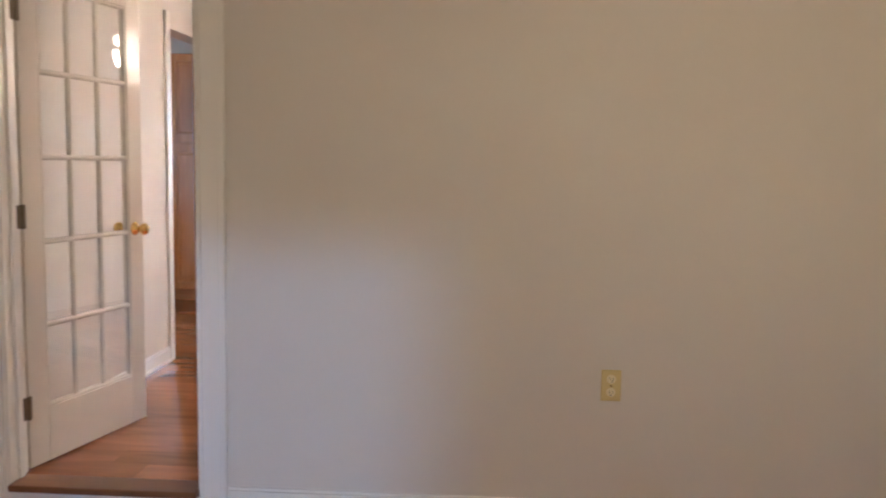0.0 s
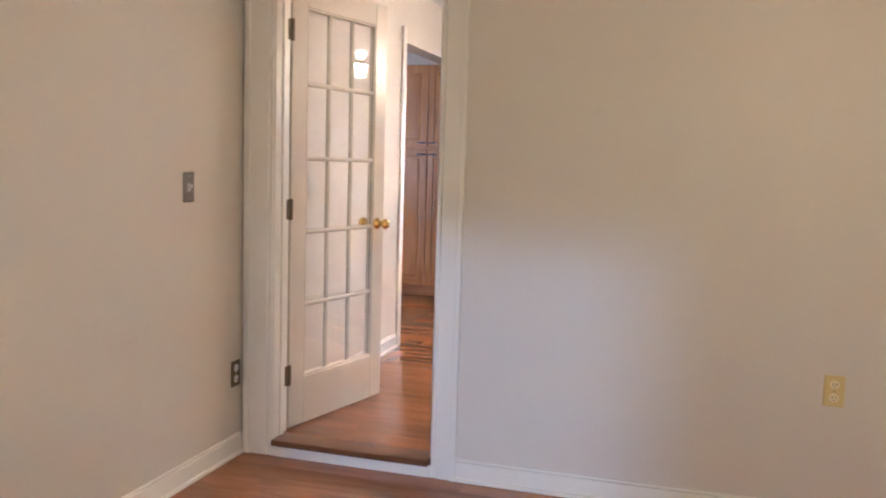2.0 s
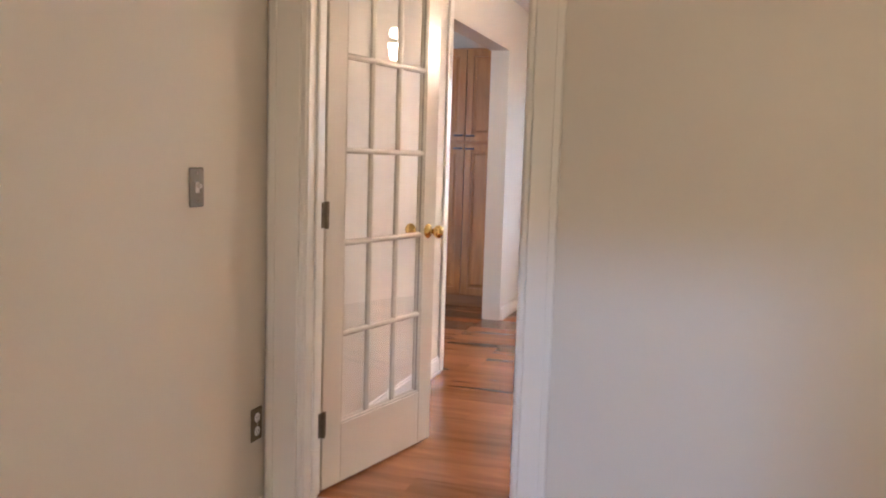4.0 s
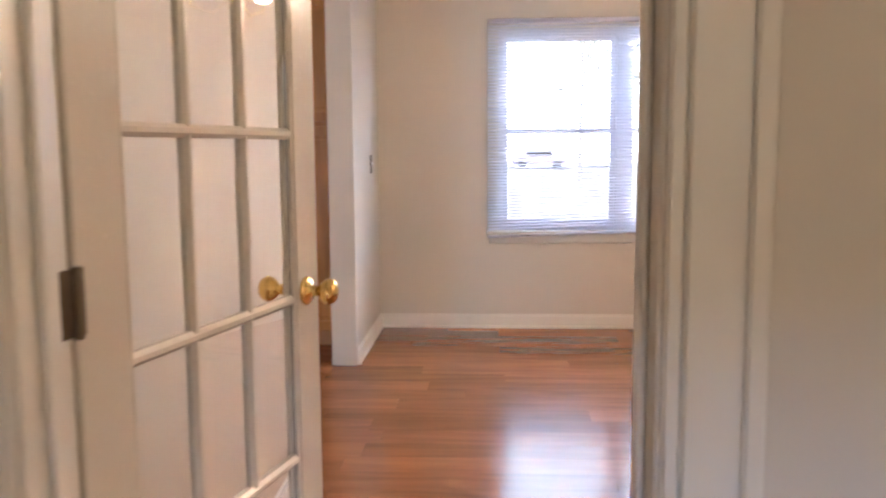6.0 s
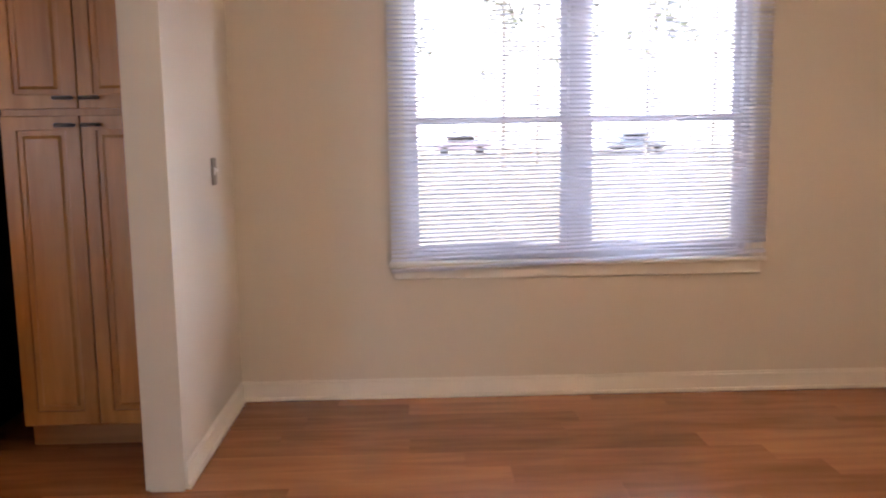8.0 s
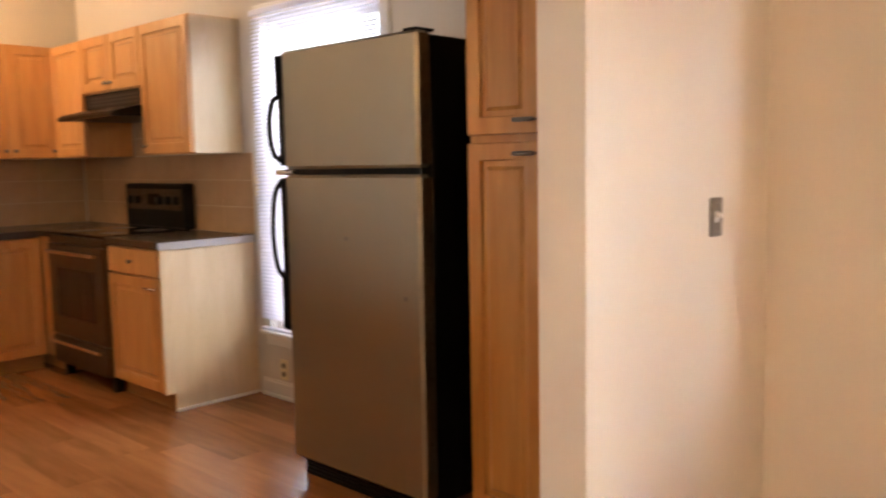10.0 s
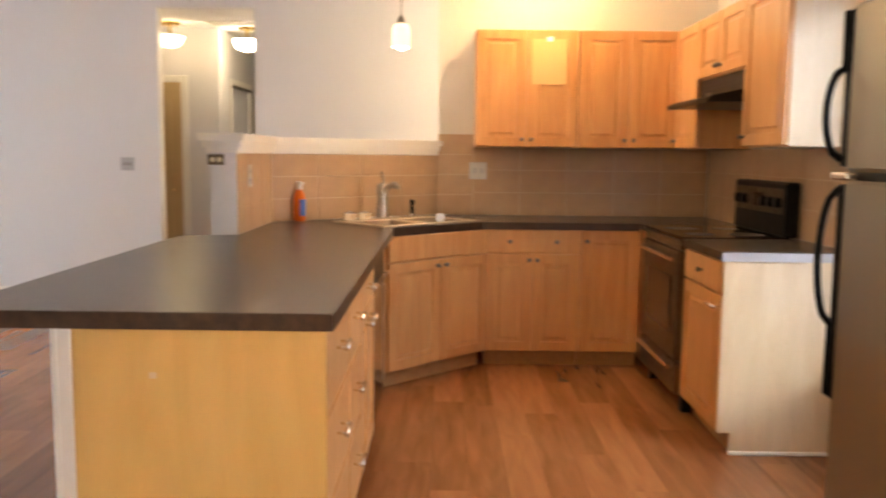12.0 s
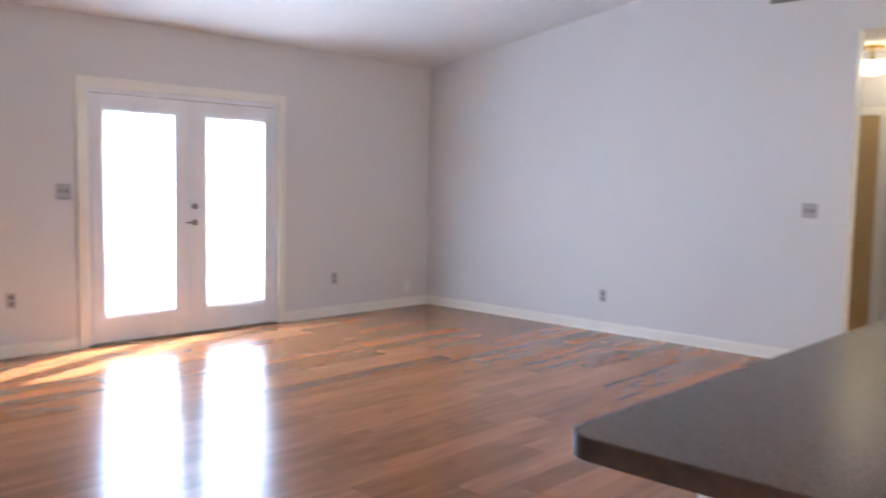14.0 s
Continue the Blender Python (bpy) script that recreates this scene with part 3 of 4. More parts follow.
    n = int((z1 - .04 - z0 - .03) / pitch)
    for k in range(n):
        s = new("slat", me)
        f = 1 - k / n
        s.parent = ob
        s.location = (x0, 0, z1 - .045 - k * pitch)
        s.rotation_euler = (radians(tilt + random.uniform(-2, 2)), -math.atan2(skew * (1 - f) ** 3, L), 0)
    bottom = part("bottom_rail", solid((0, -.014, -.009, L, .014, .009), bevel=.004), M_SLAT, ob)
    bottom.location, bottom.rotation_euler = (x0, 0, z0), (0, -math.atan2(skew, L), 0)
    for x in (x0 + .12, (x0 + x1) / 2, x1 - .12):
        for yy in (-.0125, .0125):
            part("ladder_cord", rod(bmesh.new(), (x, yy, z0 + .02 + skew * (x - x0) / L), (x, yy, z1 - .03), .0008, segments=5), M_SLAT, ob)
    return ob


window("window_1", .60, 2.26, .67, 2.0, NY, 2, "white double window with two sashes above a sill")
blind(.535, 2.32, .632, 2.06, NY - .050, 22, "white mini blind with open slats and a crooked bottom rail", skew=.07)
window("window_2", -3.0, -2.04, .38, 2.10, NY, 1, "tall white sash window in the kitchen")
blind(-3.03, -2.01, .40, 2.13, NY - .050, 38, "white mini blind closed over the kitchen window")


def room_window():
    ob = tagged(thing("window_3", pose(0, 0, 0), "white window in the first room", "window"), kind="structure")
    y = AY
    part("window_frame", solid((.6, y - .10, .7, .65, y - .02, 2.0), (1.65, y - .10, .7, 1.7, y - .02, 2.0), (.65, y - .10, 1.95, 1.65, y - .02, 2.0), (.65, y - .10, .7, 1.65, y - .02, .75)), M_VINYL, ob)
    part("window_casing", solid((.53, y, .66, .6, y + .018, 2.07), (1.7, y, .66, 1.77, y + .018, 2.07), (.6, y, 2.0, 1.7, y + .018, 2.07), (.52, y, .66, 1.78, y + .04, .7)), M_TRIM, ob)


room_window()


# ---- patio door ----
def patio_door():
    ob = tagged(thing("door_patio", pose(0, SY, 0), "white double patio door with full-length glass, closed", "patio door"), kind="structure")
    part("frame", solid((-5.03, -.13, 0, -4.99, -.005, 2.07), (-3.25, -.13, 0, -3.21, -.005, 2.07), (-4.99, -.13, 2.03, -3.25, -.005, 2.07), bevel=.003), M_VINYL, ob)
    part("sill", solid((-5.03, -.15, -.012, -3.21, .012, .014), bevel=.003), M_BRONZE, ob, "dark metal door sill")
    part("casing", solid((-5.11, 0, 0, -5.03, .018, 2.15), (-3.21, 0, 0, -3.13, .018, 2.15), (-5.03, 0, 2.07, -3.21, .018, 2.15), bevel=.005), M_TRIM, ob)
    # solid dark strip stands in for shade in the gap above the leaves
    part("head_gap_shade", solid((-4.985, -.018, 2.0255, -3.255, -.012, 2.034)), M_BRONZE, ob, "dark strip put in for the shaded gap above the leaves")
    for k, (a, b) in enumerate(((-4.985, -4.122), (-4.118, -3.255))):
        g0, g1 = (-4.90, -4.29) if k == 0 else (-3.99, -3.36)
        leaf = part("leaf", solid((a, -.06, .018, g0, -.015, 2.025), (g1, -.06, .018, b, -.015, 2.025), (g0, -.06, .018, g1, -.015, .225), (g0, -.06, 1.905, g1, -.015, 2.025), bevel=.003), M_VINYL, ob, "white door leaf")
        part("glass_bead", solid((g0, -.018, .225, g0 + .018, -.008, 1.905), (g1 - .018, -.018, .225, g1, -.008, 1.905), (g0 + .018, -.018, .225, g1 - .018, -.008, .243), (g0 + .018, -.018, 1.887, g1 - .018, -.008, 1.905), bevel=.003), M_VINYL, leaf)
        pane = part("pane", solid((g0 + .01, -.042, .235, g1 - .01, -.038, 1.895)), M_GLASS, leaf)
        pane.visible_shadow = False
    bm = turned([(.001, 0), (.028, 0), (.028, .006), (.012, .010), (.012, .035), (.001, .035)], 20, Matrix.Translation((-4.165, -.015, .98)) @ Matrix.Rotation(radians(-90), 4, 'X'))
    box(bm, -4.175, .012, .972, -4.07, .024, .990, bevel=.004)
    part("lever_handle", bm, M_PEWTER, ob, "pewter lever handle")
    part("deadbolt", turned([(.001, 0), (.028, 0), (.026, .012), (.010, .016), (.001, .016)], 20, Matrix.Translation((-4.165, -.015, 1.12)) @ Matrix.Rotation(radians(-90), 4, 'X')), M_PEWTER, ob, "pewter deadbolt")
    return ob


patio_door()


# ---- cabinets ----
def door_frame(w, h, t=.020, rail=.058):
    """The frame of a cabinet door, standing on z=0, its front at y=-t."""
    bm = prism([(0, 0), (w, 0), (w, h), (0, h)], 0, t, holes=[[(rail, rail), (w - rail, rail), (w - rail, h - rail), (rail, h - rail)]])
    sharp = [e for e in bm.edges if len(e.link_faces) == 2 and e.calc_face_angle(0) > 1]
    bmesh.ops.bevel(bm, geom=sharp, offset=.0028, segments=1, affect='EDGES')
    bm.transform(Matrix.Rotation(radians(90), 4, 'X'))
    return bm


def door_field(w, h, t=.020, rail=.058):
    """The raised panel held in a cabinet door's frame."""
    bm = bmesh.new()
    a, b, c = rail - .004, rail + .018, rail + .030
    loops = []
    for d, y in ((a, -.002), (a, -t + .011), (b, -t + .011), (c, -t + .004)):
        loops.append([bm.verts.new(p) for p in ((d, y, d), (w - d, y, d), (w - d, y, h - d), (d, y, h - d))])
    for lo, hi in zip(loops, loops[1:]):
        for k in range(4):
            bm.faces.new((lo[k], lo[(k + 1) % 4], hi[(k + 1) % 4], hi[k]))
    bm.faces.new(loops[0][::-1])
    bm.faces.new(loops[-1])
    bmesh.ops.recalc_face_normals(bm, faces=bm.faces)
    return bm


def knob_bm(x, z, y):
    return turned([(.001, 0), (.008, 0), (.006, .010), (.012, .016), (.014, .022), (.008, .027), (.001, .027)], 16, Matrix.Translation((x, y, z)) @ Matrix.Rotation(radians(90), 4, 'X'))


def pull_bm(x, z, y, w=.115, r=.0072):
    bm = bmesh.new()
    for s in (-1, 1):
        rod(bm, (x + s * w / 2 * .78, y, z), (x + s * w / 2 * .78, y - .026, z), .004, segments=10)
    rod(bm, (x - w / 2, y - .027, z), (x + w / 2, y - .027, z), r, segments=12)
    return bm


def cabinet(name, m, w, h, d, fronts, label, category, group, base=0.0, toe=0.0, wood_m=None, side=None, hw=None, knob_mat=None):
    """A cabinet unit from local (0,0) to (w,d), front at y=0 facing -y. fronts: (kind, x0, x1, z0, z1, pull) in fractions of metres."""
    wood_m = wood_m or M_MAPLE
    ob = thing(name, m, label, category, group)
    part("body", solid((0, 0, toe, w, d, h), bevel=.0015), side or wood_m, ob)
    part("face_frame", solid((0, -.004, toe, w, 0, h), bevel=.001), wood_m, ob)
    if toe:
        part("toe_kick", solid((.002, .055, 0, w - .002, d, toe)), M_TOE, ob, "dark recessed toe kick")
    for kind, x0, x1, z0, z1, pull in fronts:
        bm = door_frame(x1 - x0, z1 - z0) if kind == "door" else solid((0, -.020, 0, x1 - x0, 0, z1 - z0), bevel=.004)
        fr = part("door" if kind == "door" else "drawer_front", bm, wood_m, ob)
        fr.location = (x0, -.005, z0)
        if kind == "door":
            part("panel", door_field(x1 - x0, z1 - z0), wood_m, fr)
        if pull:
            style, px, pz = pull
            bm = knob_bm(px - x0, pz - z0, -.020) if style == "knob" else pull_bm(px - x0, pz - z0, -.020, .075 if knob_mat else .115)
            part("knob" if style == "knob" else "pull", bm, knob_mat or (M_PEWTER if style == "knob" else M_CHROME), fr, "metal cabinet knob" if style == "knob" else "chrome bar pull", smooth=True)
    return ob


G_UP, G_BASE = "maple wall cabinets", "maple base cabinets"
UB, UT, UD = 1.375, 2.12, .31
# wall cabinets on the west wall, facing the kitchen
def upper_pair(m, w, label, n=2, h=UT - UB):
    dw = w / n
    fr = []
    for k in range(n):
        kx = (k + 1) * dw - .03 if k % 2 == 0 and n > 1 else k * dw + .03
        fr.append(("door", k * dw + .003, (k + 1) * dw - .003, .006, h - .006, ("knob", kx, .05)))
    return cabinet("wall_cabinet", m, w, h, UD - .005, fr, label, "wall cabinet", G_UP)


upper_pair(pose(WX + UD, 3.172, UB, 0, 0, 90), .655, "maple two-door wall cabinet over the tiled counter")
upper_pair(pose(WX + UD, 3.830, UB, 0, 0, 90), .655, "maple two-door wall cabinet next to the corner")
upper_pair(pose(WX + UD + .005, NY - UD, UB, 0, 0, 0), .47, "maple single-door wall cabinet in the corner by the hood", n=1)
upper_pair(pose(-4.53, NY - UD, 1.77, 0, 0, 0), .775, "short maple wall cabinet above the range hood", h=UT - 1.77)
# this cabinet's side takes the maple colour with window light in it
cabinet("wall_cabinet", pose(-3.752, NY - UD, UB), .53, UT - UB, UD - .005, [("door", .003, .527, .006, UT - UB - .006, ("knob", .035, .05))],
        "maple wall cabinet by the kitchen window, its side paled by painted window light", "wall cabinet", G_UP, side=M_LIT_MAPLE_AND_SCUFF)

BH, BF = .875, -4.715
# base cabinets on the west wall
cabinet("base_cabinet", pose(BF, 3.238, 0, 0, 0, 90), .585, BH, .595,
        [("drawer", .006, .290, .725, .865, ("knob", .148, .795)), ("drawer", .295, .579, .725, .865, ("knob", .437, .795)),
         ("door", .006, .290, .105, .715, ("knob", .268, .68)), ("door", .295, .579, .105, .715, ("knob", .317, .68))],
        "maple base cabinet with two drawers over two doors", "base cabinet", G_BASE, toe=.10)
cabinet("base_cabinet", pose(BF, 3.825, 0, 0, 0, 90), .375, BH, .595, [("door", .006, .370, .105, .865, ("knob", .035, .80))],
        "maple base cabinet with one full-height door beside the corner", "base cabinet", G_BASE, toe=.10)
cabinet("corner_filler", pose(BF - .6, 4.215, 0), .785, BH, .57, [], "maple corner filler cabinet beside the range", "base cabinet", G_BASE, toe=.10)
# range-side base cabinet; its end panel's pale colour holds the window light
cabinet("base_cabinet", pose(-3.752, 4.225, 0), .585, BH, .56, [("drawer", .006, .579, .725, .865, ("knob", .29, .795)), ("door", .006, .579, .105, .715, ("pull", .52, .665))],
        "maple base cabinet with a drawer, one door and an end paled by painted window light", "base cabinet", G_BASE, toe=.10, side=M_LIT_MAPLE_AND_SCUFF)
end = thing("end_panel", pose(-3.166, 4.205, 0), "maple end panel paled by painted window light, with a white strip at its foot", "end panel")
part("panel", solid((0, .055, .0, .012, .58, BH), (0, 0, .10, .012, .055, BH), bevel=.001), M_LIT_MAPLE_AND_SCUFF, end)
part("shoe_strip", solid((.0125, .056, .0, .022, .58, .016), bevel=.002), M_TRIM, end, "white shoe strip")
# diagonal sink cabinet
cabinet("sink_cabinet", pose(-4.135, 2.655, 0, 0, 0, 135), .82, BH, .40,
        [("drawer", .006, .814, .725, .865, None), ("door", .006, .407, .105, .715, ("knob", .375, .68)), ("door", .413, .814, .105, .715, ("knob", .445, .68))],
        "maple sink cabinet set diagonally across the corner", "sink cabinet", G_BASE, toe=.10)
# peninsula units, facing the kitchen
def drawers(m, w, zs, label):
    fr = [("drawer", .006, w - .006, a, b, ("pull", w / 2, (a + b) / 2 + .02)) for a, b in zs]
    return cabinet("drawer_cabinet", m, w, BH, .62, fr, label, "drawer cabinet", G_BASE, toe=.10)


drawers(pose(-1.645, 2.650, 0, 0, 0, 180), .525, ((.105, .36), (.37, .62), (.63, .865)), "maple drawer cabinet with three drawers at the peninsula's end")
drawers(pose(-2.172, 2.650, 0, 0, 0, 180), .375, ((.105, .36), (.37, .62), (.63, .865)), "narrow maple drawer cabinet with chrome bar pulls")
cabinet("base_cabinet", pose(-2.549, 2.650, 0, 0, 0, 180), .57, BH, .62,
        [("drawer", .006, .564, .725, .865, ("pull", .29, .795)), ("door", .006, .284, .105, .715, ("pull", .22, .66)), ("door", .288, .564, .105, .715, ("pull", .36, .66))],
        "maple base cabinet with a drawer over two doors in the peninsula", "base cabinet", G_BASE, toe=.10)
dish = thing("dishwasher", pose(-3.121, 2.650, 0, 0, 0, 180), "dark dishwasher built into the peninsula", "dishwasher")
part("body", solid((.004, .0, .10, .596, .60, BH)), M_BLACK_PLASTIC, dish)
part("door", solid((.006, -.022, .11, .594, 0, .72), bevel=.004), M_BLACK_GLASS, dish)
part("control_panel", solid((.006, -.026, .725, .594, 0, .868), bevel=.006), M_BLACK_PLASTIC, dish)
part("handle", pull_bm(.30, .745, -.026, .42), M_CHROME, dish)
part("kick_plate", solid((.006, .05, 0, .594, .6, .10)), M_BLACK_PLASTIC, dish)
cabinet("corner_filler", pose(-3.723, 2.650, 0, 0, 0, 180), .41, BH, .60, [], "maple filler beside the sink cabinet", "base cabinet", G_BASE, toe=.10)
# peninsula end and back
pan = thing("peninsula_panel", pose(-1.645, 2.0, 0), "golden maple end panel of the peninsula with a white corner trim", "end panel")
part("end_board", solid((0, -.0, .0, .018, .676, BH), bevel=.002), M_GOLDEN, pan, "golden maple board with a scuff")
part("back_board", solid((-2.04, -.018, 0, -.001, -.001, BH), bevel=.002), M_WALL_LIGHT, pan, "white painted back board")
part("corner_trim", solid((-.03, -.036, 0, .024, -.019, BH), (.0185, -.019, 0, .026, .018, BH), bevel=.003), M_TRIM, pan, "white corner trim")
part("scuff", solid((.0181, .215, .735, .0186, .235, .752), bevel=.0002), M_LIT_MAPLE_AND_SCUFF, pan, "pale paint mark")

# pantry
PW = .62
pantry = cabinet("pantry_cabinet", pose(-.964, 4.197, 0), PW, 2.14, .59,
                 [("door", .004, PW / 2 - .002, .11, 1.362, ("pull", PW / 2 - .05, 1.325)), ("door", PW / 2 + .002, PW - .004, .11, 1.362, ("pull", PW / 2 + .05, 1.325)),
                  ("door", .004, PW / 2 - .002, 1.388, 2.13, ("pull", PW / 2 - .05, 1.43)), ("door", PW / 2 + .002, PW - .004, 1.388, 2.13, ("pull", PW / 2 + .05, 1.43))],
                 "tall honey maple pantry cabinet with four doors", "pantry cabinet", "", toe=.10, wood_m=M_PANTRY, knob_mat=M_PEWTER)


# ---- fridge ----
def fridge():
    ob = thing("refrigerator", pose(-1.918, 4.12, 0), "two-door stainless refrigerator with black sides and handles", "refrigerator")
    W, H, D = .782, 1.755, .62
    part("cabinet_body", solid((.004, .072, .05, W - .004, D, H - .012), bevel=.006), M_BLACK, ob, "black textured steel body")
    part("freezer_door", solid((0, 0, 1.285, W, .062, H), bevel=.012, ), M_STEEL, ob, "brushed stainless freezer door")
    part("fridge_door", solid((0, 0, .085, W, .062, 1.262), bevel=.012), M_STEEL, ob, "brushed stainless door with two small dents")
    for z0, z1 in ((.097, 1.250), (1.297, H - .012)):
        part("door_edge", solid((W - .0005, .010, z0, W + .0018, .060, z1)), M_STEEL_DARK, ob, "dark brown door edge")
    part("gasket", solid((.012, .058, .09, W - .012, .074, H - .01)), M_BLACK_PLASTIC, ob)
    part("gap_trim", solid((.004, .012, 1.262, W - .004, .06, 1.285)), M_BLACK_PLASTIC, ob)
    part("grille", solid((.02, .05, .0, W - .02, .075, .082), *[(.03, .042, .012 + k * .016, W - .03, .052, .02 + k * .016) for k in range(4)]), M_BLACK_PLASTIC, ob)
    part("hinge_cover", solid((W - .075, .005, H - .002, W - .008, .10, H + .008), bevel=.004), M_BLACK_PLASTIC, ob)
    for z0, z1, grip in ((1.30, 1.74, (1.32, 1.58)), (.62, 1.25, (.84, 1.235))):
        bm = bmesh.new()
        g0, g1 = grip
        pts = [(-.013, -.006 - .048 * math.sin(math.pi * k / 14) ** .45, g0 + (g1 - g0) * k / 14) for k in range(15)]
        if z0 > 1:
            pts.append((-.012, -.008, z1 - .01))
        else:
            pts.insert(0, (-.012, -.008, z0 + .01))
        for a, b in zip(pts, pts[1:]):
            rod(bm, a, b, .0105, segments=12)
            bmesh.ops.create_uvsphere(bm, u_segments=12, v_segments=8, radius=.0105, matrix=Matrix.Translation(b))
        box(bm, -.024, -.004, z0, .010, .045, z1, bevel=.004)
        part("handle", bm, M_BLACK_PLASTIC, ob, "black bowed handle", smooth=False)
    part("handle_bracket", solid((-.02, -.03, 1.262, .085, .0, 1.284), bevel=.006), M_CHROME, ob, "chrome handle end cap")
    for x, z in ((.70, .82), (.38, 1.02)):
        part("dent", turned([(.001, 0), (.010, 0), (.008, .0012), (.001, .0016)], 14, Matrix.Translation((x, 0, z)) @ Matrix.Rotation(radians(90), 4, 'X')), M_PEWTER, ob)
    for x in (.06, W - .06):
        rodm = bmesh.new()
        rod(rodm, (x, .12, 0), (x, .12, .05), .02)
        part("foot", rodm, M_BLACK_PLASTIC, ob)
    return ob


fridge()


# ---- range and hood ----
def kitchen_range():
    ob = thing("range", pose(-4.522, 4.185, 0), "stainless electric range with black backguard and oven door handle", "range")
    W, D = .762, .595
    part("body", solid((.004, .03, .09, W - .004, D, .90), bevel=.002), M_STEEL_DARK, ob)
    part("cooktop", solid((-.0, .0, .90, W, D - .04, .918), bevel=.005), M_BLACK_GLASS, ob, "black glass cooktop")
    for x, y, r in ((.20, .15, .095), (.56, .15, .075), (.20, .40, .075), (.56, .40, .095)):
        part("burner", turned([(r - .006, 0), (r, 0), (r, .0008), (r - .006, .0008)], 32, Matrix.Translation((x, y, .9181))), M_PEWTER, ob)
    part("backguard", solid((0, D - .075, .918, W, D, 1.20), bevel=.012), M_BLACK_PLASTIC, ob, "black backguard")
    panel = part("control_panel", solid((.035, D - .079, 1.035, W - .035, D - .0745, 1.165), bevel=.002), M_STEEL_DARK, ob, "stainless control panel")
    part("clock_display", solid((W / 2 - .075, D - .082, 1.065, W / 2 + .075, D - .0788, 1.135), bevel=.002), M_BLACK_GLASS, panel)
    for x in (.085, .185, W - .285, W - .185, W - .085):
        part("knob", turned([(.001, 0), (.030, 0), (.029, .006), (.024, .024), (.001, .026)], 20, Matrix.Translation((x, D - .079, 1.095)) @ Matrix.Rotation(radians(90), 4, 'X')), M_BLACK_PLASTIC, panel, "black burner knob", smooth=True)
    od = part("oven_door", solid((.004, -.012, .275, W - .004, .03, .845), bevel=.006), M_STEEL_DARK, ob, "stainless oven door")
    part("oven_window", solid((.13, -.0145, .40, W - .13, -.011, .70), bevel=.002), M_BLACK_GLASS, od)
    part("handle", pull_bm(W / 2, .80, -.012, .66, .012), M_CHROME, od)
    part("control_strip", solid((.004, -.004, .85, W - .004, .03, .898), bevel=.003), M_STEEL_DARK, ob)
    dr = part("drawer", solid((.004, -.010, .095, W - .004, .03, .265), bevel=.006), M_STEEL_DARK, ob, "stainless storage drawer")
    part("handle", pull_bm(W / 2, .235, -.010, .66, .012), M_CHROME, dr)
    part("foot", solid((.02, .04, 0, .07, .09, .09)), M_BLACK_PLASTIC, ob)
    part("foot", solid((W - .07, .04, 0, W - .02, .09, .09)), M_BLACK_PLASTIC, ob)
    return ob


kitchen_range()


def range_hood():
    ob = thing("range_hood", pose(-4.525, 4.30, 1.60), "black range hood under the short cabinet", "range hood")
    W = .765
    bm = bmesh.new()
    prof = [(0, 0), (0, .03), (.17, .07), (.17, .165), (.485, .165), (.485, 0)]
    a = [bm.verts.new((0, y, z)) for y, z in prof]
    b = [bm.verts.new((W, y, z)) for y, z in prof]
    bm.faces.new(a[::-1])
    bm.faces.new(b)
    for k in range(len(prof)):
        j = (k + 1) % len(prof)
        bm.faces.new((a[k], a[j], b[j], b[k]))
    bmesh.ops.recalc_face_normals(bm, faces=bm.faces)
    bmesh.ops.bevel(bm, geom=bm.edges[:], offset=.003, segments=1, affect='EDGES')
    part("canopy", bm, M_BLACK_PLASTIC, ob)
    part("vent_slots", solid(*[(.05, .1692, .09 + k * .022, W - .05, .1702, .10 + k * .022) for k in range(3)]), M_SLOT, ob)
    part("lip", solid((.0, -.016, -.004, W, .002, .022), bevel=.003), M_BLACK_PLASTIC, ob)
    part("switch", solid((W - .16, .02, .036, W - .06, .03, .05), bevel=.002), M_PEWTER, ob)
    return ob


range_hood()

# ---- half wall, counters, sink ----
HWA = [(-3.69, 1.815), (-3.69, 1.945), (-4.525, 1.945), (WX - .0, 2.925), (WX - .12, 2.925), (-4.60, 1.815)]
structure("wall_half", prism(HWA, 0, 1.32), M_WALL_LIGHT, "white half wall behind the sink", "half wall")
bm = bmesh.new()
cap = [(1.32, 1.345, .014), (1.345, 1.378, .030), (1.378, 1.415, .048)]


def grown(outline, d):
    return [(x + (d if x > -3.8 else (-d if x < WX - .05 else 0)), y + (d if i in (1, 2, 3) else -d) * (1.0 if i not in (3, 4) else (0.9 if i == 3 else 0))) for i, (x, y) in enumerate(outline)]


for k, (z0, z1, d) in enumerate(cap):
    o = [(x, y) for x, y in grown(HWA, d)]
    structure("trim_cap", prism(o, z0, z1), M_TRIM, "white moulded cap of the half wall", "wall cap")

counter = thing("countertop", pose(0, 0, 0), "dark brown laminate countertop with a wide peninsula and rounded corner", "countertop")


def rounded(cx, cy, r, a0, a1, n=7):
    return [(cx + r * math.cos(radians(a0 + (a1 - a0) * k / n)), cy + r * math.sin(radians(a0 + (a1 - a0) * k / n))) for k in range(n + 1)]


SA, SB = Vector((-4.155, 2.695)), Vector((-4.672, 3.212))     # counter front edge across the sink corner
U = (SB - SA).normalized()
V = Vector((-U.y, U.x))                                       # away from the kitchen
if V.dot(Vector((-1, -1))) < 0:
    V = -V
MID = (SA + SB) / 2


def at_sink(u, v):
    p = MID + U * u + V * v
    return (p.x, p.y)


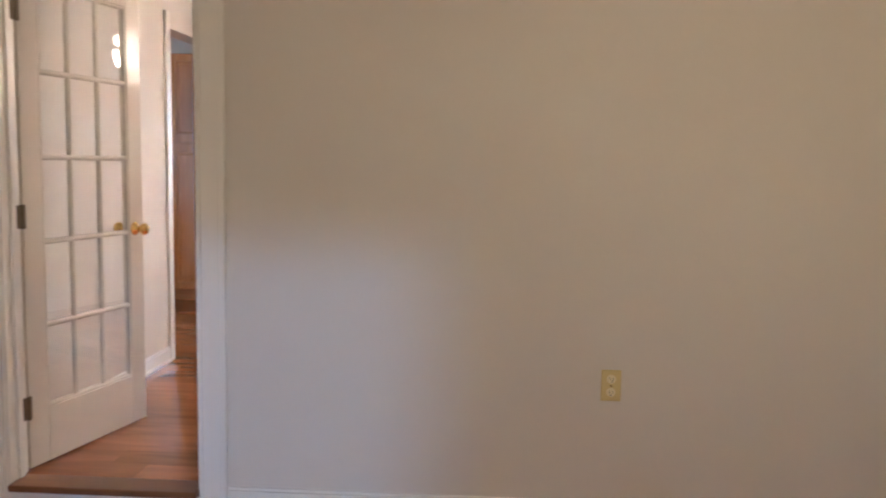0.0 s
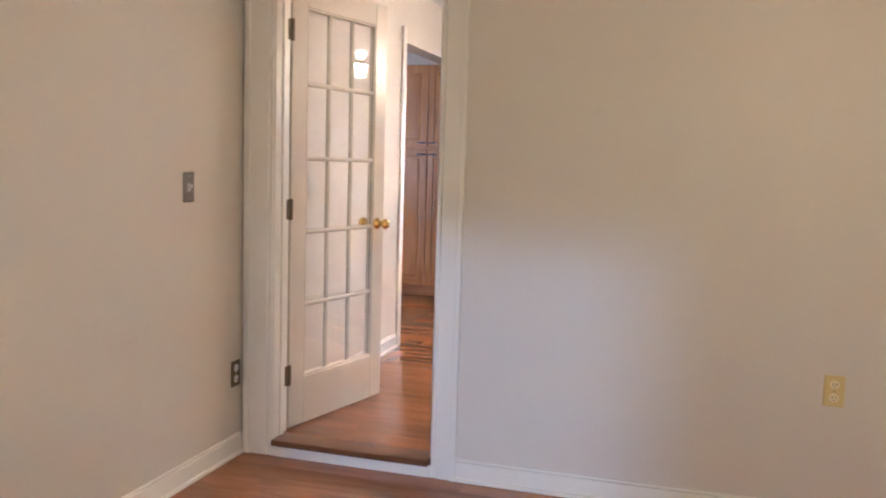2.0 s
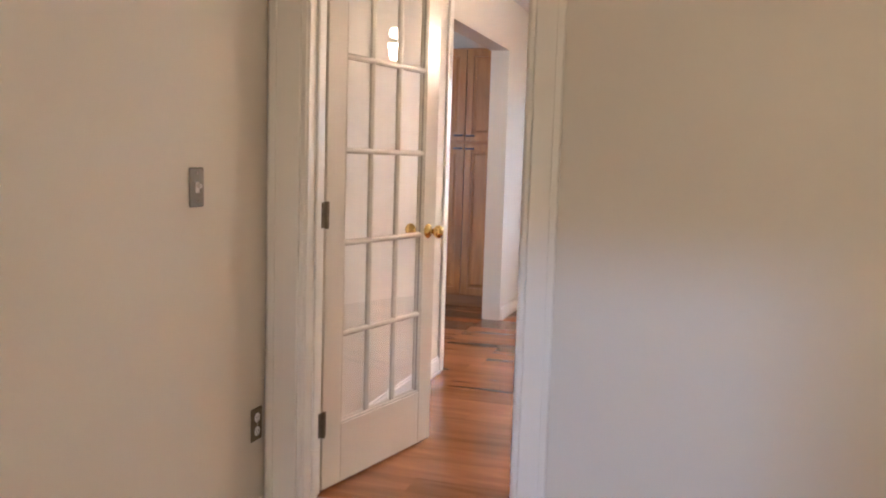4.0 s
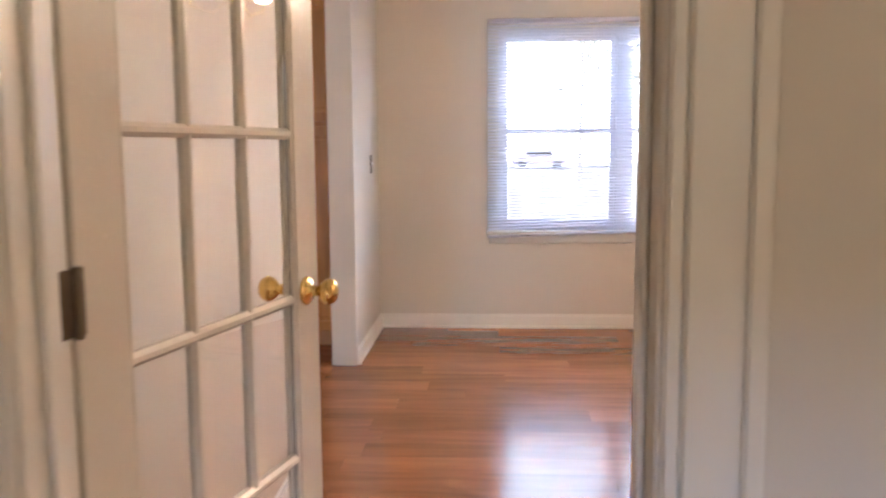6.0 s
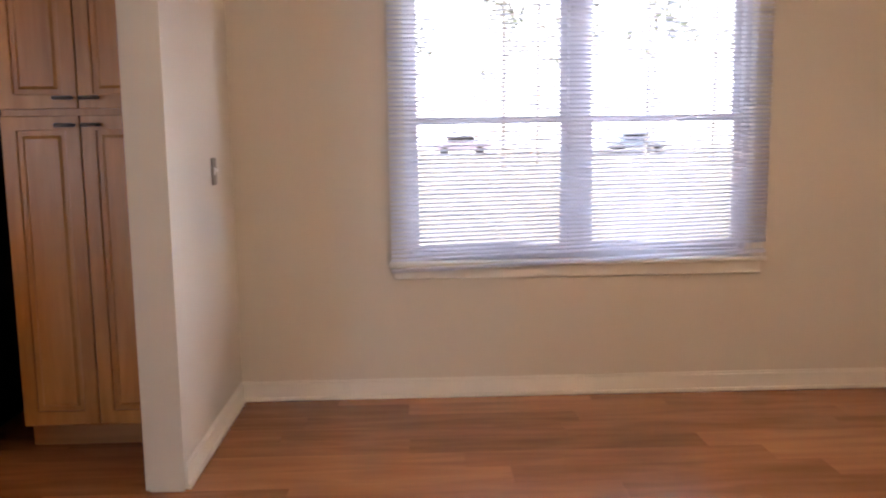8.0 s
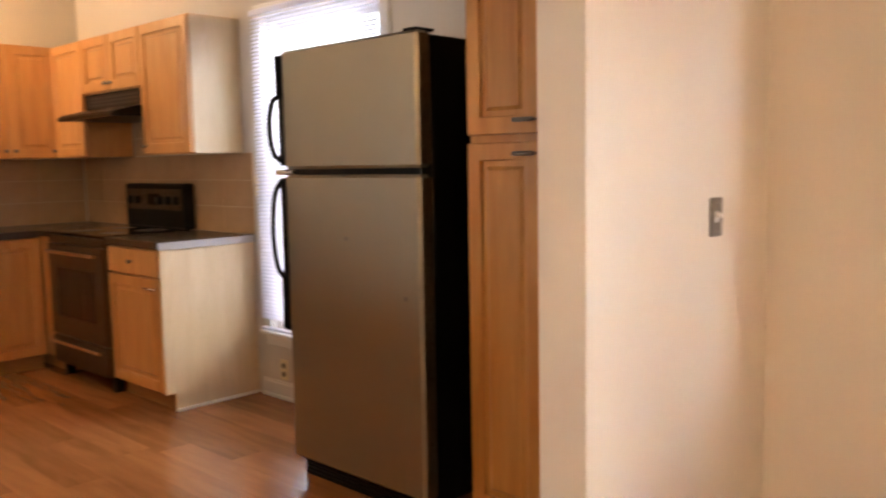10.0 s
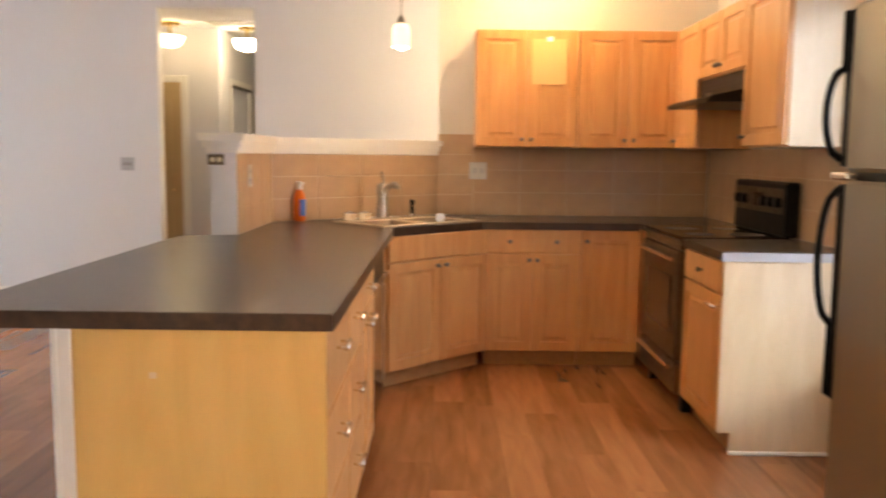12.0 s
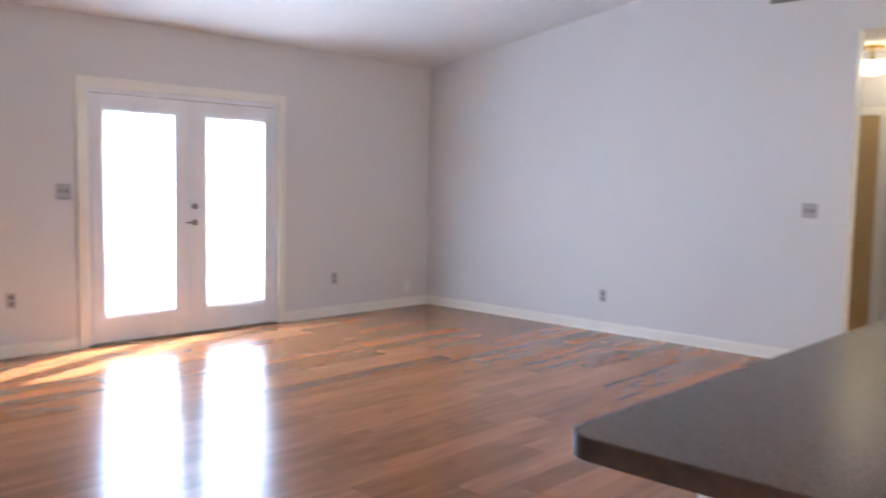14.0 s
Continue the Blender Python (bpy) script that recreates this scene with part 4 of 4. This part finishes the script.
outline = rounded(-1.61 - .07, 1.68 + .07, .07, 270, 360) + rounded(-1.61 - .02, 2.695 - .02, .02, 0, 90, 3) + [tuple(SA), tuple(SB), (-4.672, 4.185), (-4.528, 4.185), (-4.528, NY - .006), (WX + .006, NY - .006), (WX + .006, 2.945), (-4.52, 1.953), (-3.684, 1.953), (-3.62, 1.68)]
sink_hole = [at_sink(-.36, .085), at_sink(.36, .085), at_sink(.36, .50), at_sink(-.36, .50)]
part("top", prism(outline, .880, .914, holes=[sink_hole]), M_COUNTER, counter, "dark brown glossy laminate top")
part("edge", prism(rounded(-1.61 - .068, 1.68 + .07, .070, 270, 360) + [(-1.608, 2.696), (-1.64, 2.697), (-1.64, 1.72), (-1.70, 1.6785)], .868, .9125), M_COUNTER_EDGE, counter, "dark speckled front edge")
part("edge", prism([(-1.64, 2.6965), (SA.x - .001, SA.y + .0015), (SA.x - .02, SA.y - .02), (-1.64, 2.67)], .868, .9125), M_COUNTER_EDGE, counter, "dark speckled front edge")
part("edge", prism([(SA.x, SA.y), (SA.x + .0015, SA.y + .0015), (SB.x + .0015, SB.y), (-4.6705, 4.184), (-4.69, 4.184), (SB.x - .02, SB.y)], .868, .9125), M_COUNTER_EDGE, counter, "dark speckled front edge")
counter2 = thing("countertop", pose(0, 0, 0), "short dark laminate countertop beside the range", "countertop")
part("top", solid((-3.757, 4.185, .876, -3.145, NY - .006, .914), bevel=.003), M_COUNTER, counter2)
# plain grey strip on the counter's end next to the window
part("end_edge", solid((-3.1445, 4.19, .872, -3.139, NY - .008, .911), bevel=.001), M_GREY_PLASTIC, counter2, "grey end strip")


def sink():
    ob = thing("sink", pose(MID.x, MID.y, .914, 0, 0, math.degrees(math.atan2(U.y, U.x))), "cream double-bowl drop-in sink in the corner counter", "sink")
    s = -1 if (Matrix.Rotation(math.atan2(U.y, U.x), 2) @ Vector((0, 1))).dot(V) < 0 else 1

    def slab(x0, y0, z0, x1, y1, z1):
        return (x0, min(s * y0, s * y1), z0, x1, max(s * y0, s * y1), z1)
    part("rim", solid(slab(-.385, .060, .0005, .385, .095, .010), slab(-.385, .42, .0005, .385, .53, .010), slab(-.385, .095, .0005, -.35, .42, .010), slab(.35, .095, .0005, .385, .42, .010), slab(-.02, .095, -.01, .02, .42, .010), bevel=.004), M_SINK, ob, "cream raised rim")
    for a, b in ((-.35, -.02), (.02, .35)):
        part("bowl", solid(slab(a, .095, -.17, b, .42, -.16), slab(a, .095, -.16, a + .008, .42, .0), slab(b - .008, .095, -.16, b, .42, .0), slab(a + .008, .095, -.16, b - .008, .103, .0), slab(a + .008, .412, -.16, b - .008, .42, .0)), M_BOWL, ob)
        part("drain", turned([(.001, 0), (.04, 0), (.04, .002), (.001, .002)], 20, Matrix.Translation(((a + b) / 2, s * .26, -.16))), M_CHROME, ob)
    return s


SINK_SIDE = sink()


def faucet():
    p = at_sink(-.02, .49)
    ob = thing("faucet", pose(p[0], p[1], .926, 0, 0, math.degrees(math.atan2(-V.y, -V.x))), "chrome single-lever faucet on the sink rim", "faucet")
    part("base_plate", solid((-.03, -.12, 0, .03, .12, .008), bevel=.004), M_NICKEL, ob)
    part("column", turned([(.001, 0), (.044, 0), (.040, .02), (.033, .12), (.036, .19), (.028, .212), (.001, .22)], 20), M_NICKEL, ob, smooth=True)
    bm = bmesh.new()
    pts = [(0, 0, .15), (.055, 0, .195), (.11, 0, .212), (.135, 0, .200)]
    for a, b in zip(pts, pts[1:]):
        rod(bm, a, b, .019, segments=14)
        bmesh.ops.create_uvsphere(bm, u_segments=12, v_segments=8, radius=.019, matrix=Matrix.Translation(b))
    part("spout", bm, M_NICKEL, ob)
    bm = bmesh.new()
    rod(bm, (0, 0, .205), (.01, .0, .225), .012)
    rod(bm, (.01, 0, .225), (-.02, .01, .285), .006, .008)
    part("lever", bm, M_NICKEL, ob)


faucet()
p = at_sink(.24, .50)
ob = thing("side_sprayer", pose(p[0], p[1], .926), "small dark sprayer on the sink rim", "sprayer")
part("base", turned([(.001, 0), (.022, 0), (.018, .02), (.001, .02)], 16), M_CHROME, ob)
part("head", turned([(.001, .02), (.012, .02), (.010, .07), (.016, .10), (.001, .11)], 16), M_BLACK_PLASTIC, ob)
p = at_sink(.10, .10)
ob = thing("soap_dish", pose(p[0], p[1], .924), "small white block on the sink rim", "soap")
part("bar", solid((-.04, -.025, 0, .04, .025, .045), bevel=.008), M_WHITE_PLASTIC, ob)


def bottle():
    ob = thing("spray_bottle", pose(-4.60, 2.10, .914, 0, 0, 35), "orange cleaner spray bottle with a blue label on the counter", "spray bottle")
    bm = turned([(.001, 0), (.036, 0), (.040, .006), (.040, .12), (.034, .15), (.016, .175), (.014, .19), (.001, .19)], 24)
    bmesh.ops.scale(bm, vec=(1.4, .8, 1.08), verts=bm.verts)
    part("bottle", bm, M_ORANGE, ob, smooth=True)
    bm = bmesh.new()
    rings = [[bm.verts.new((r * math.cos(radians(a)), r * math.sin(radians(a)), z)) for a in range(-35, 96, 10)] for r, z in ((.0402, .03), (.0414, .03), (.0414, .122), (.0402, .122))]
    for lo_ring, hi_ring in zip(rings, rings[1:] + rings[:1]):
        for k in range(len(lo_ring) - 1):
            bm.faces.new((lo_ring[k], lo_ring[k + 1], hi_ring[k + 1], hi_ring[k]))
    bmesh.ops.scale(bm, vec=(1.4, .8, 1.08), verts=bm.verts)
    part("label", bm, M_BLUE, ob, "blue label round one side")
    bm = turned([(.001, .19), (.017, .19), (.017, .21), (.001, .21)], 16)
    box(bm, -.018, -.012, .21, .028, .012, .238, bevel=.004)
    box(bm, .028, -.007, .222, .052, .007, .234, bevel=.002)
    box(bm, .012, -.006, .185, .024, .006, .212, bevel=.002)
    part("trigger_head", bm, M_WHITE_PLASTIC, ob)


bottle()


def strainer(u, v, tilt):
    """A steel sink strainer: flared cup, rolled lip, knob and a dark perforated floor."""
    p = at_sink(u, v)
    ob = thing("sink_strainer", pose(p[0], p[1], .9245, tilt, 0, 0), "steel sink strainer basket on the sink rim", "sink strainer", "sink strainers")
    part("cup", turned([(.001, .0), (.030, .0), (.036, .012), (.040, .034), (.049, .040), (.050, .044), (.046, .045), (.037, .038), (.032, .014), (.026, .006), (.001, .006)], 24), M_CHROME, ob, smooth=True)
    part("perforated_floor", turned([(.001, .0065), (.024, .0065), (.024, .0075), (.001, .0075)], 20), M_SLOT, ob)
    part("knob", turned([(.001, .008), (.006, .008), (.005, .040), (.011, .048), (.009, .056), (.001, .057)], 16), M_CHROME, ob, smooth=True)


strainer(-.29, .475, 0)
strainer(-.175, .475, 0)


def tile_field(name, m, length, z0, rows, tw, th, label):
    """Wall tiles on a grout bed, on a plane from local x=0 to length, facing local -y."""
    ob = tagged(thing(name, m, label, "backsplash"), kind="structure")
    part("grout_bed", solid((0, -.003, z0, length, 0, z0 + rows * th)), M_GROUT, ob)
    cols = max(1, round(length / tw))
    w = length / cols
    me = mesh_of("tile", solid((.0022, -.0065, .0022, w - .0022, -.002, th - .0022), bevel=.0015), M_TILE)
    for r in range(rows):
        for c in range(cols):
            t = new("tile", me)
            t.parent, t.location = ob, (c * w, random.uniform(-.0006, .0006), z0 + r * th)
    return ob


tile_field("backsplash", pose(WX, 3.172, 0, 0, 0, 90), NY - 3.172 - .012, .914, 3, .30, .1535, "beige ceramic tile backsplash under the wall cabinets")
tile_field("backsplash", pose(WX, 2.93, 0, 0, 0, 90), .2415, .914, 4, .226, .137, "taller strip of beige tiles at the wall's end")
tile_field("backsplash", pose(WX + .01, NY, 0, 0, 0, 0), 2.17, .914, 3, .30, .1535, "beige ceramic tile backsplash behind the range")
tile_field("backsplash", pose(-4.522, NY, 0, 0, 0, 0), .765, 1.377, 2, .30, .12, "beige tiles between range and hood")
tile_field("backsplash", pose(-3.694, 1.945, 0, 0, 0, 180), .83, .914, 3, .30, .134, "beige tiles on the half wall")
dvec = Vector((WX + 4.525, 2.925 - 1.945))
tile_field("backsplash", pose(-4.527, 1.948, 0, 0, 0, math.degrees(math.atan2(dvec.y, dvec.x))), dvec.length + .006, .914, 3, .30, .134, "beige tiles on the diagonal half wall above the sink")
wall_plate(pose(WX + .010, 3.205, 1.215, 0, 0, R_W), M_GREY_WHITE, "double", "light_switch", "white double switch plate on the tiles", "light switch", M_GREY_PLASTIC)
wall_plate(pose(-3.93, 1.955, 1.20, 0, 0, R_S), M_GREY_WHITE, "outlet", "outlet", "white outlet on the tiled half wall", "outlet", M_GREY_PLASTIC)
wall_plate(pose(-3.69, 1.845, 1.285, 0, 90, R_W) @ Matrix.Scale(.72, 4), M_BRONZE, "outlet", "outlet", "dark bronze outlet on the half wall's white end", "outlet", M_IVORY_LIGHT)


paper = thing("paper_sheet", pose(WX + UD + .0258, 3.53, 1.775, 0, 0, 90), "pale paper sheet taped to a wall cabinet door", "paper")
part("sheet", solid((0, -.0012, 0, .22, 0, .285)), M_PAPER, paper)
part("tape", solid((.09, -.0016, .27, .13, -.0012, .30)), M_WHITE_PLASTIC, paper)


# ---- lamps ----
def pendant(x, y, z):
    ob = thing("pendant_lamp", pose(x, y, z), "lit amber glass pendant lamp on a thin cord", "pendant lamp")
    top = vault(y) - z - .03
    part("shade", turned([(.001, .004), (.040, .004), (.049, .0), (.051, .006), (.051, .10), (.044, .122), (.024, .134), (.001, .136)], 28), M_LAMP_GLASS, ob, "glowing amber glass shade", smooth=True)
    part("bulb", turned([(.001, -.016), (.014, -.012), (.026, .0), (.026, .003), (.001, .003)], 20), M_PENDANT_BULB, ob, "white-hot bulb end", smooth=True)
    part("cap", turned([(.001, .134), (.024, .134), (.020, .16), (.006, .18), (.001, .181)], 20), M_PEWTER, ob)
    bm = bmesh.new()
    rod(bm, (0, 0, .17), (0, 0, top - .02), .003, segments=8)
    part("cord", bm, M_PEWTER, ob)
    part("canopy", turned([(.001, top - .03), (.05, top - .028), (.06, top), (.001, top + .001)], 24), M_PEWTER, ob)
    return ob


pendant(-4.40, 2.72, 1.925)
pendant(-2.60, 2.35, 2.05)


def chandelier():
    ob = thing("chandelier", pose(1.63, 2.21, 1.80), "brass dining chandelier with three lit glass shades", "chandelier")
    part("stem", turned([(.001, 0), (.02, .0), (.035, .03), (.02, .07), (.008, .10), (.008, .62), (.05, .62), (.055, .64), (.001, .64)], 20), M_BRASS, ob, smooth=True)
    for dx, dy in ((-.16, -.08), (.15, -.11), (.01, .19)):
        bm = bmesh.new()
        pts = [(dx * .12, dy * .12, .06), (dx * .5, dy * .5, .0), (dx, dy, .03), (dx, dy, .07)]
        for p0, p1 in zip(pts, pts[1:]):
            rod(bm, p0, p1, .006, segments=8)
        part("arm", bm, M_BRASS, ob)
        part("shade", turned([(.022, .07), (.030, .075), (.042, .11), (.050, .17), (.049, .17), (.040, .11), (.028, .078)], 20, Matrix.Translation((dx, dy, 0))), M_BULB, ob, "lit frosted glass shade", smooth=True)
    return ob


chandelier()
def bowl_light(m, drop, label, group="", lit=None):
    """A lit glass bowl under a brass ceiling plate, on a short stem."""
    ob = thing("ceiling_light", m, label, "ceiling light", group)
    part("base", turned([(.001, -.03), (.09, -.03), (.10, -.012), (.10, 0), (.001, 0)], 28), M_BRASS, ob)
    if drop:
        part("stem", rod(bmesh.new(), (0, 0, -.03), (0, 0, -.035 - drop), .012), M_BRASS, ob)
    part("diffuser", turned([(.001, -.15 - drop), (.06, -.14 - drop), (.11, -.11 - drop), (.135, -.06 - drop), (.138, -.032 - drop), (.001, -.032 - drop)], 28), lit or M_HALL_GLASS, ob, "glowing frosted glass bowl", smooth=True)
    part("finial", turned([(.001, -.168 - drop), (.010, -.162 - drop), (.012, -.154 - drop), (.001, -.149 - drop)], 14), M_BRASS, ob)
    return ob


bowl_light(pose(-7.95, .27, 2.58), .10, "lit glass bowl light hanging by the tan hall door", "hall ceiling lights")
bowl_light(pose(-8.20, .97, 2.58), .10, "bright lit glass bowl light hanging before the corridor", "hall ceiling lights", M_HALL_BRIGHT)
bowl_light(pose(-4.68, 3.55, vault(3.55) - .045), 0.0, "lit glass bowl light on the sloped kitchen ceiling")


ob = thing("ceiling_light", pose(-6.2, 3.7, vault(3.7) - .03), "lit flush ceiling light in the passage", "ceiling light")
part("base", turned([(.001, -.03), (.15, -.03), (.15, 0), (.001, .04)], 28), M_BRASS, ob)
part("diffuser", turned([(.001, -.13), (.06, -.12), (.11, -.10), (.135, -.06), (.138, -.032), (.001, -.032)], 28), M_HALL_GLASS, ob, "glowing frosted glass bowl", smooth=True)
ob = thing("ceiling_light", pose(2.6, -2.5, 2.44), "lit flush ceiling light in the first room", "ceiling light")
part("base", turned([(.001, -.03), (.15, -.03), (.15, 0), (.001, 0)], 28), M_BRASS, ob)
part("diffuser", turned([(.001, -.13), (.06, -.12), (.11, -.10), (.135, -.06), (.138, -.032), (.001, -.032)], 28), M_HALL_GLASS, ob, "glowing frosted glass bowl", smooth=True)


def vent(m, w, h, label, mat):
    ob = thing("wall_vent", m, label, "air vent")
    part("frame", solid((-w / 2, -.012, -h / 2, w / 2, 0, -h / 2 + .025), (-w / 2, -.012, h / 2 - .025, w / 2, 0, h / 2), (-w / 2, -.012, -h / 2 + .025, -w / 2 + .025, 0, h / 2 - .025), (w / 2 - .025, -.012, -h / 2 + .025, w / 2, 0, h / 2 - .025), bevel=.002), mat, ob)
    me = mesh_of("slat", solid((-w / 2 + .025, -.010, -.003, w / 2 - .025, .0, .003)), mat)
    for k in range(int((h - .05) / .014)):
        s = new("slat", me)
        s.parent, s.location, s.rotation_euler = ob, (0, 0, -h / 2 + .033 + k * .014), (radians(30), 0, 0)
    part("backing", solid((-w / 2 + .02, -.001, -h / 2 + .02, w / 2 - .02, .0, h / 2 - .02)), M_SLOT, ob)


vent(pose(GX, -.06, 2.94, 0, 0, R_W), .36, .20, "dark return air vent high on the pale wall", M_PEWTER)
vent(pose(-7.98, .92, 2.58, 90, 0, 90), .55, .30, "white ceiling air vent in the hall", M_TRIM)

# hall doors
hd = tagged(thing("door_hall", pose(-8.30, -.50, 0, 0, 0, 90), "tan panelled hall door, closed", "door"), kind="structure")
part("slab", solid((0, -.012, .01, .76, 0, 2.03), bevel=.003), M_TAN, hd)
for px in (.10, .42):
    for z0, z1 in ((.20, .92), (1.06, 1.86)):
        part("panel", solid((px, -.016, z0, px + .24, -.010, z1), bevel=.004), M_TAN, hd)
part("casing", solid((-.07, -.016, 0, -.002, 0, 2.10), (.762, -.016, 0, .832, 0, 2.10), (-.002, -.016, 2.035, .762, 0, 2.10), bevel=.004), M_TRIM, hd)
part("knob", knob_bm(.675, .93, -.012), M_BRASS, hd, "brass knob")
hd = tagged(thing("door_closet", pose(-9.66, .66, 0, 0, 0, 180) @ Matrix.Translation((-.88, 0, 0)), "pale grey corridor door with white casing, closed", "door"), kind="structure")
part("slab", solid((.006, .03, .01, .874, .065, 2.035), bevel=.003), M_VINYL, hd)
part("casing", solid((-.07, -.016, 0, -.001, 0, 2.115), (.881, -.016, 0, .95, 0, 2.115), (-.001, -.016, 2.046, .881, 0, 2.115), bevel=.004), M_TRIM, hd)
# dark strip added as the shaded gap at the corridor door's head
part("head_shade_strip", solid((.0, -.024, 2.03, .88, .03, 2.05), bevel=.003), M_BRONZE, hd, "dark strip put in for the shaded gap along the head")
part("knob", knob_bm(.81, .93, .03), M_BRASS, hd, "brass knob")

# ---- outside ----
structure("ground", solid((-160, -160, -.5, 160, 160, -.25)), M_GRASS, "dry winter lawn round the house", "ground")
structure("road", solid((-90, 60, -.25, 90, 66, -.235)), M_ROAD, "asphalt street beyond the lawn", "road")
# glowing plane added to whiten the window view and send light indoors
structure("backdrop", solid((-70, 92, -.4, 90, 92.2, 30)), glowing("glowing backdrop", (0.86, 0.92, 1.0), 2.6, (0.8, 0.8, 0.8)), "added glowing plane behind the street, standing in for bright sky and distance", "backdrop")
structure("deck", solid((-6.5, -6.8, -.2, -1.8, SY - .15, -.04)), M_DECK, "pale deck outside the patio door", "deck")


def tree(x, y, h, seed):
    rng = random.Random(seed)
    ob = thing("tree", pose(x, y, -.25), "tall thin tree with a sparse crown on the lawn", "tree", "trees on the lawn")
    bm = bmesh.new()
    rod(bm, (0, 0, 0), (.1, .05, h * .55), .10, .06, 9)
    rod(bm, (.1, .05, h * .55), (.0, .1, h), .08, .02, 8)
    limbs = []
    for k in range(9):
        z = h * (.35 + .06 * k)
        a = rng.uniform(0, 6.28)
        r = rng.uniform(.12, .28) * h * (1.1 - z / h)
        tip = (r * math.cos(a), r * math.sin(a), z + r * .6)
        rod(bm, (.06, .04, z), tip, .05, .015, 6)
        limbs.append(tip)
    part("trunk", bm, M_BARK, ob)
    verts, faces = [], []
    for k in range(420):
        c = limbs[rng.randrange(len(limbs))]
        p = Vector((c[0] * rng.uniform(.4, 1.15), c[1] * rng.uniform(.4, 1.15), c[2])) + Vector((rng.gauss(0, .35), rng.gauss(0, .35), rng.gauss(0, .35)))
        e = Euler((rng.uniform(0, 6), rng.uniform(0, 6), rng.uniform(0, 6))).to_matrix()
        s = rng.uniform(.06, .16)
        i = len(verts)
        verts += [tuple(p + e @ Vector(q)) for q in ((-s, -s * .5, 0), (s, -s * .5, .02), (s, s * .5, 0), (-s, s * .5, .03))]
        faces.append((i, i + 1, i + 2, i + 3))
    me = bpy.data.meshes.new("crown")
    me.from_pydata(verts, [], faces)
    me.materials.append(M_LEAF)
    cr = new("crown", me)
    cr.parent = ob


for k, (x, y, h) in enumerate(((-1.5, 27, 9), (3.0, 25, 11), (4.4, 28, 11), (6.2, 31, 9), (.2, 34, 10), (8.5, 30, 11), (9.6, 26.5, 10), (-4, 38, 9), (11, 38, 12), (4.5, 40, 11), (-9, 33, 10), (14, 26, 10))):
    tree(x * 1.45, y * 1.45, h * 1.2, k)


def car(x, y, mat, label):
    ob = thing("parked_car", pose(x, y, -.235), label, "car")
    bm = solid((-2.1, -.85, .30, 2.1, .85, .85), bevel=.12)
    box(bm, -1.2, -.72, .80, 1.0, .72, 1.40, bevel=.18)
    part("body", bm, mat, ob)
    for sx in (-1.3, 1.3):
        for sy in (-.86, .66):
            bm = bmesh.new()
            rod(bm, (sx, sy, .32), (sx, sy + .2, .32), .32, segments=20)
            part("wheel", bm, M_RUBBER, ob)
    part("side_window", solid((-1.0, -.745, .95, .85, -.70, 1.30), bevel=.02), M_BLACK_GLASS, ob)
    return ob


car(4.1, 63.0, M_CAR, "dark parked car on the street")
car(17.0, 63.5, M_CAR_BLUE, "blue parked car on the street")


# ---- floors, plank by plank ----
def planks(name, x0, x1, y0, y1, z, label, keep=lambda x, y: True, cut=lambda x0, x1, y: (x0, x1), pw=.158):
    floor = structure(name, solid((x0, y0, z - .10, x1, y1, z - .009)), M_SUBFLOOR, label, "floor")
    me = mesh_of("plank", solid((0, .0002, -.0085, 1, pw - .0002, 0)), M_PLANK)
    verts, faces = [], []
    for r in range(int((y1 - y0) / pw) + 1):
        y = y0 + r * pw
        if y + pw > y1 + .06:
            break
        a, b = cut(x0, x1, y)
        x = a - random.uniform(0, 1.2)
        while x < b:
            s, e = max(a, x), min(b, x + 1.215)
            x += 1.215
            if e - s < .02:
                continue
            if keep(s, y):
                o = new("plank", me)
                o.parent, o.location, o.scale = floor, (s + .0002, y, z), (e - s - .0004, 1, 1)
            else:
                i = len(verts)
                q = [(s + .0002, y + .0002), (e - .0002, y + .0002), (e - .0002, y + pw - .0002), (s + .0002, y + pw - .0002)]
                verts += [(*p, z - .0085) for p in q] + [(*p, z) for p in q]
                faces += [(i + 4, i + 5, i + 6, i + 7)] + [(i + k, i + (k + 1) % 4, i + 4 + (k + 1) % 4, i + 4 + k) for k in range(4)]
    if verts:
        jm = bpy.data.meshes.new("planks")
        jm.from_pydata(verts, [], faces)
        jm.materials.append(M_PLANK_JOINED)
        j = new("planks", jm)
        j.parent = floor
        tagged(j, "reddish laminate planks", kind="stuff")
    return floor


planks("floor_room", AX, 3.6, AY, -.012, AZ, "reddish-brown laminate plank floor of the first room", keep=lambda x, y: y > -2.6)
planks("floor_dining", -.33, EX, .10, NY, 0, "reddish-brown laminate plank floor of the dining room", cut=lambda a, b, y: (AX if y < 2.0 else (-.335 if y < 3.73 else -.203), b))
planks("floor", GX, -.33, SY, NY, 0, "reddish-brown laminate plank floor of the kitchen and great room", keep=lambda x, y: y > -1.4 and x > -5.4)
planks("floor_hall", -11.28, GX, -1.78, 1.75, 0, "reddish-brown laminate plank floor of the hall", keep=lambda x, y: False)
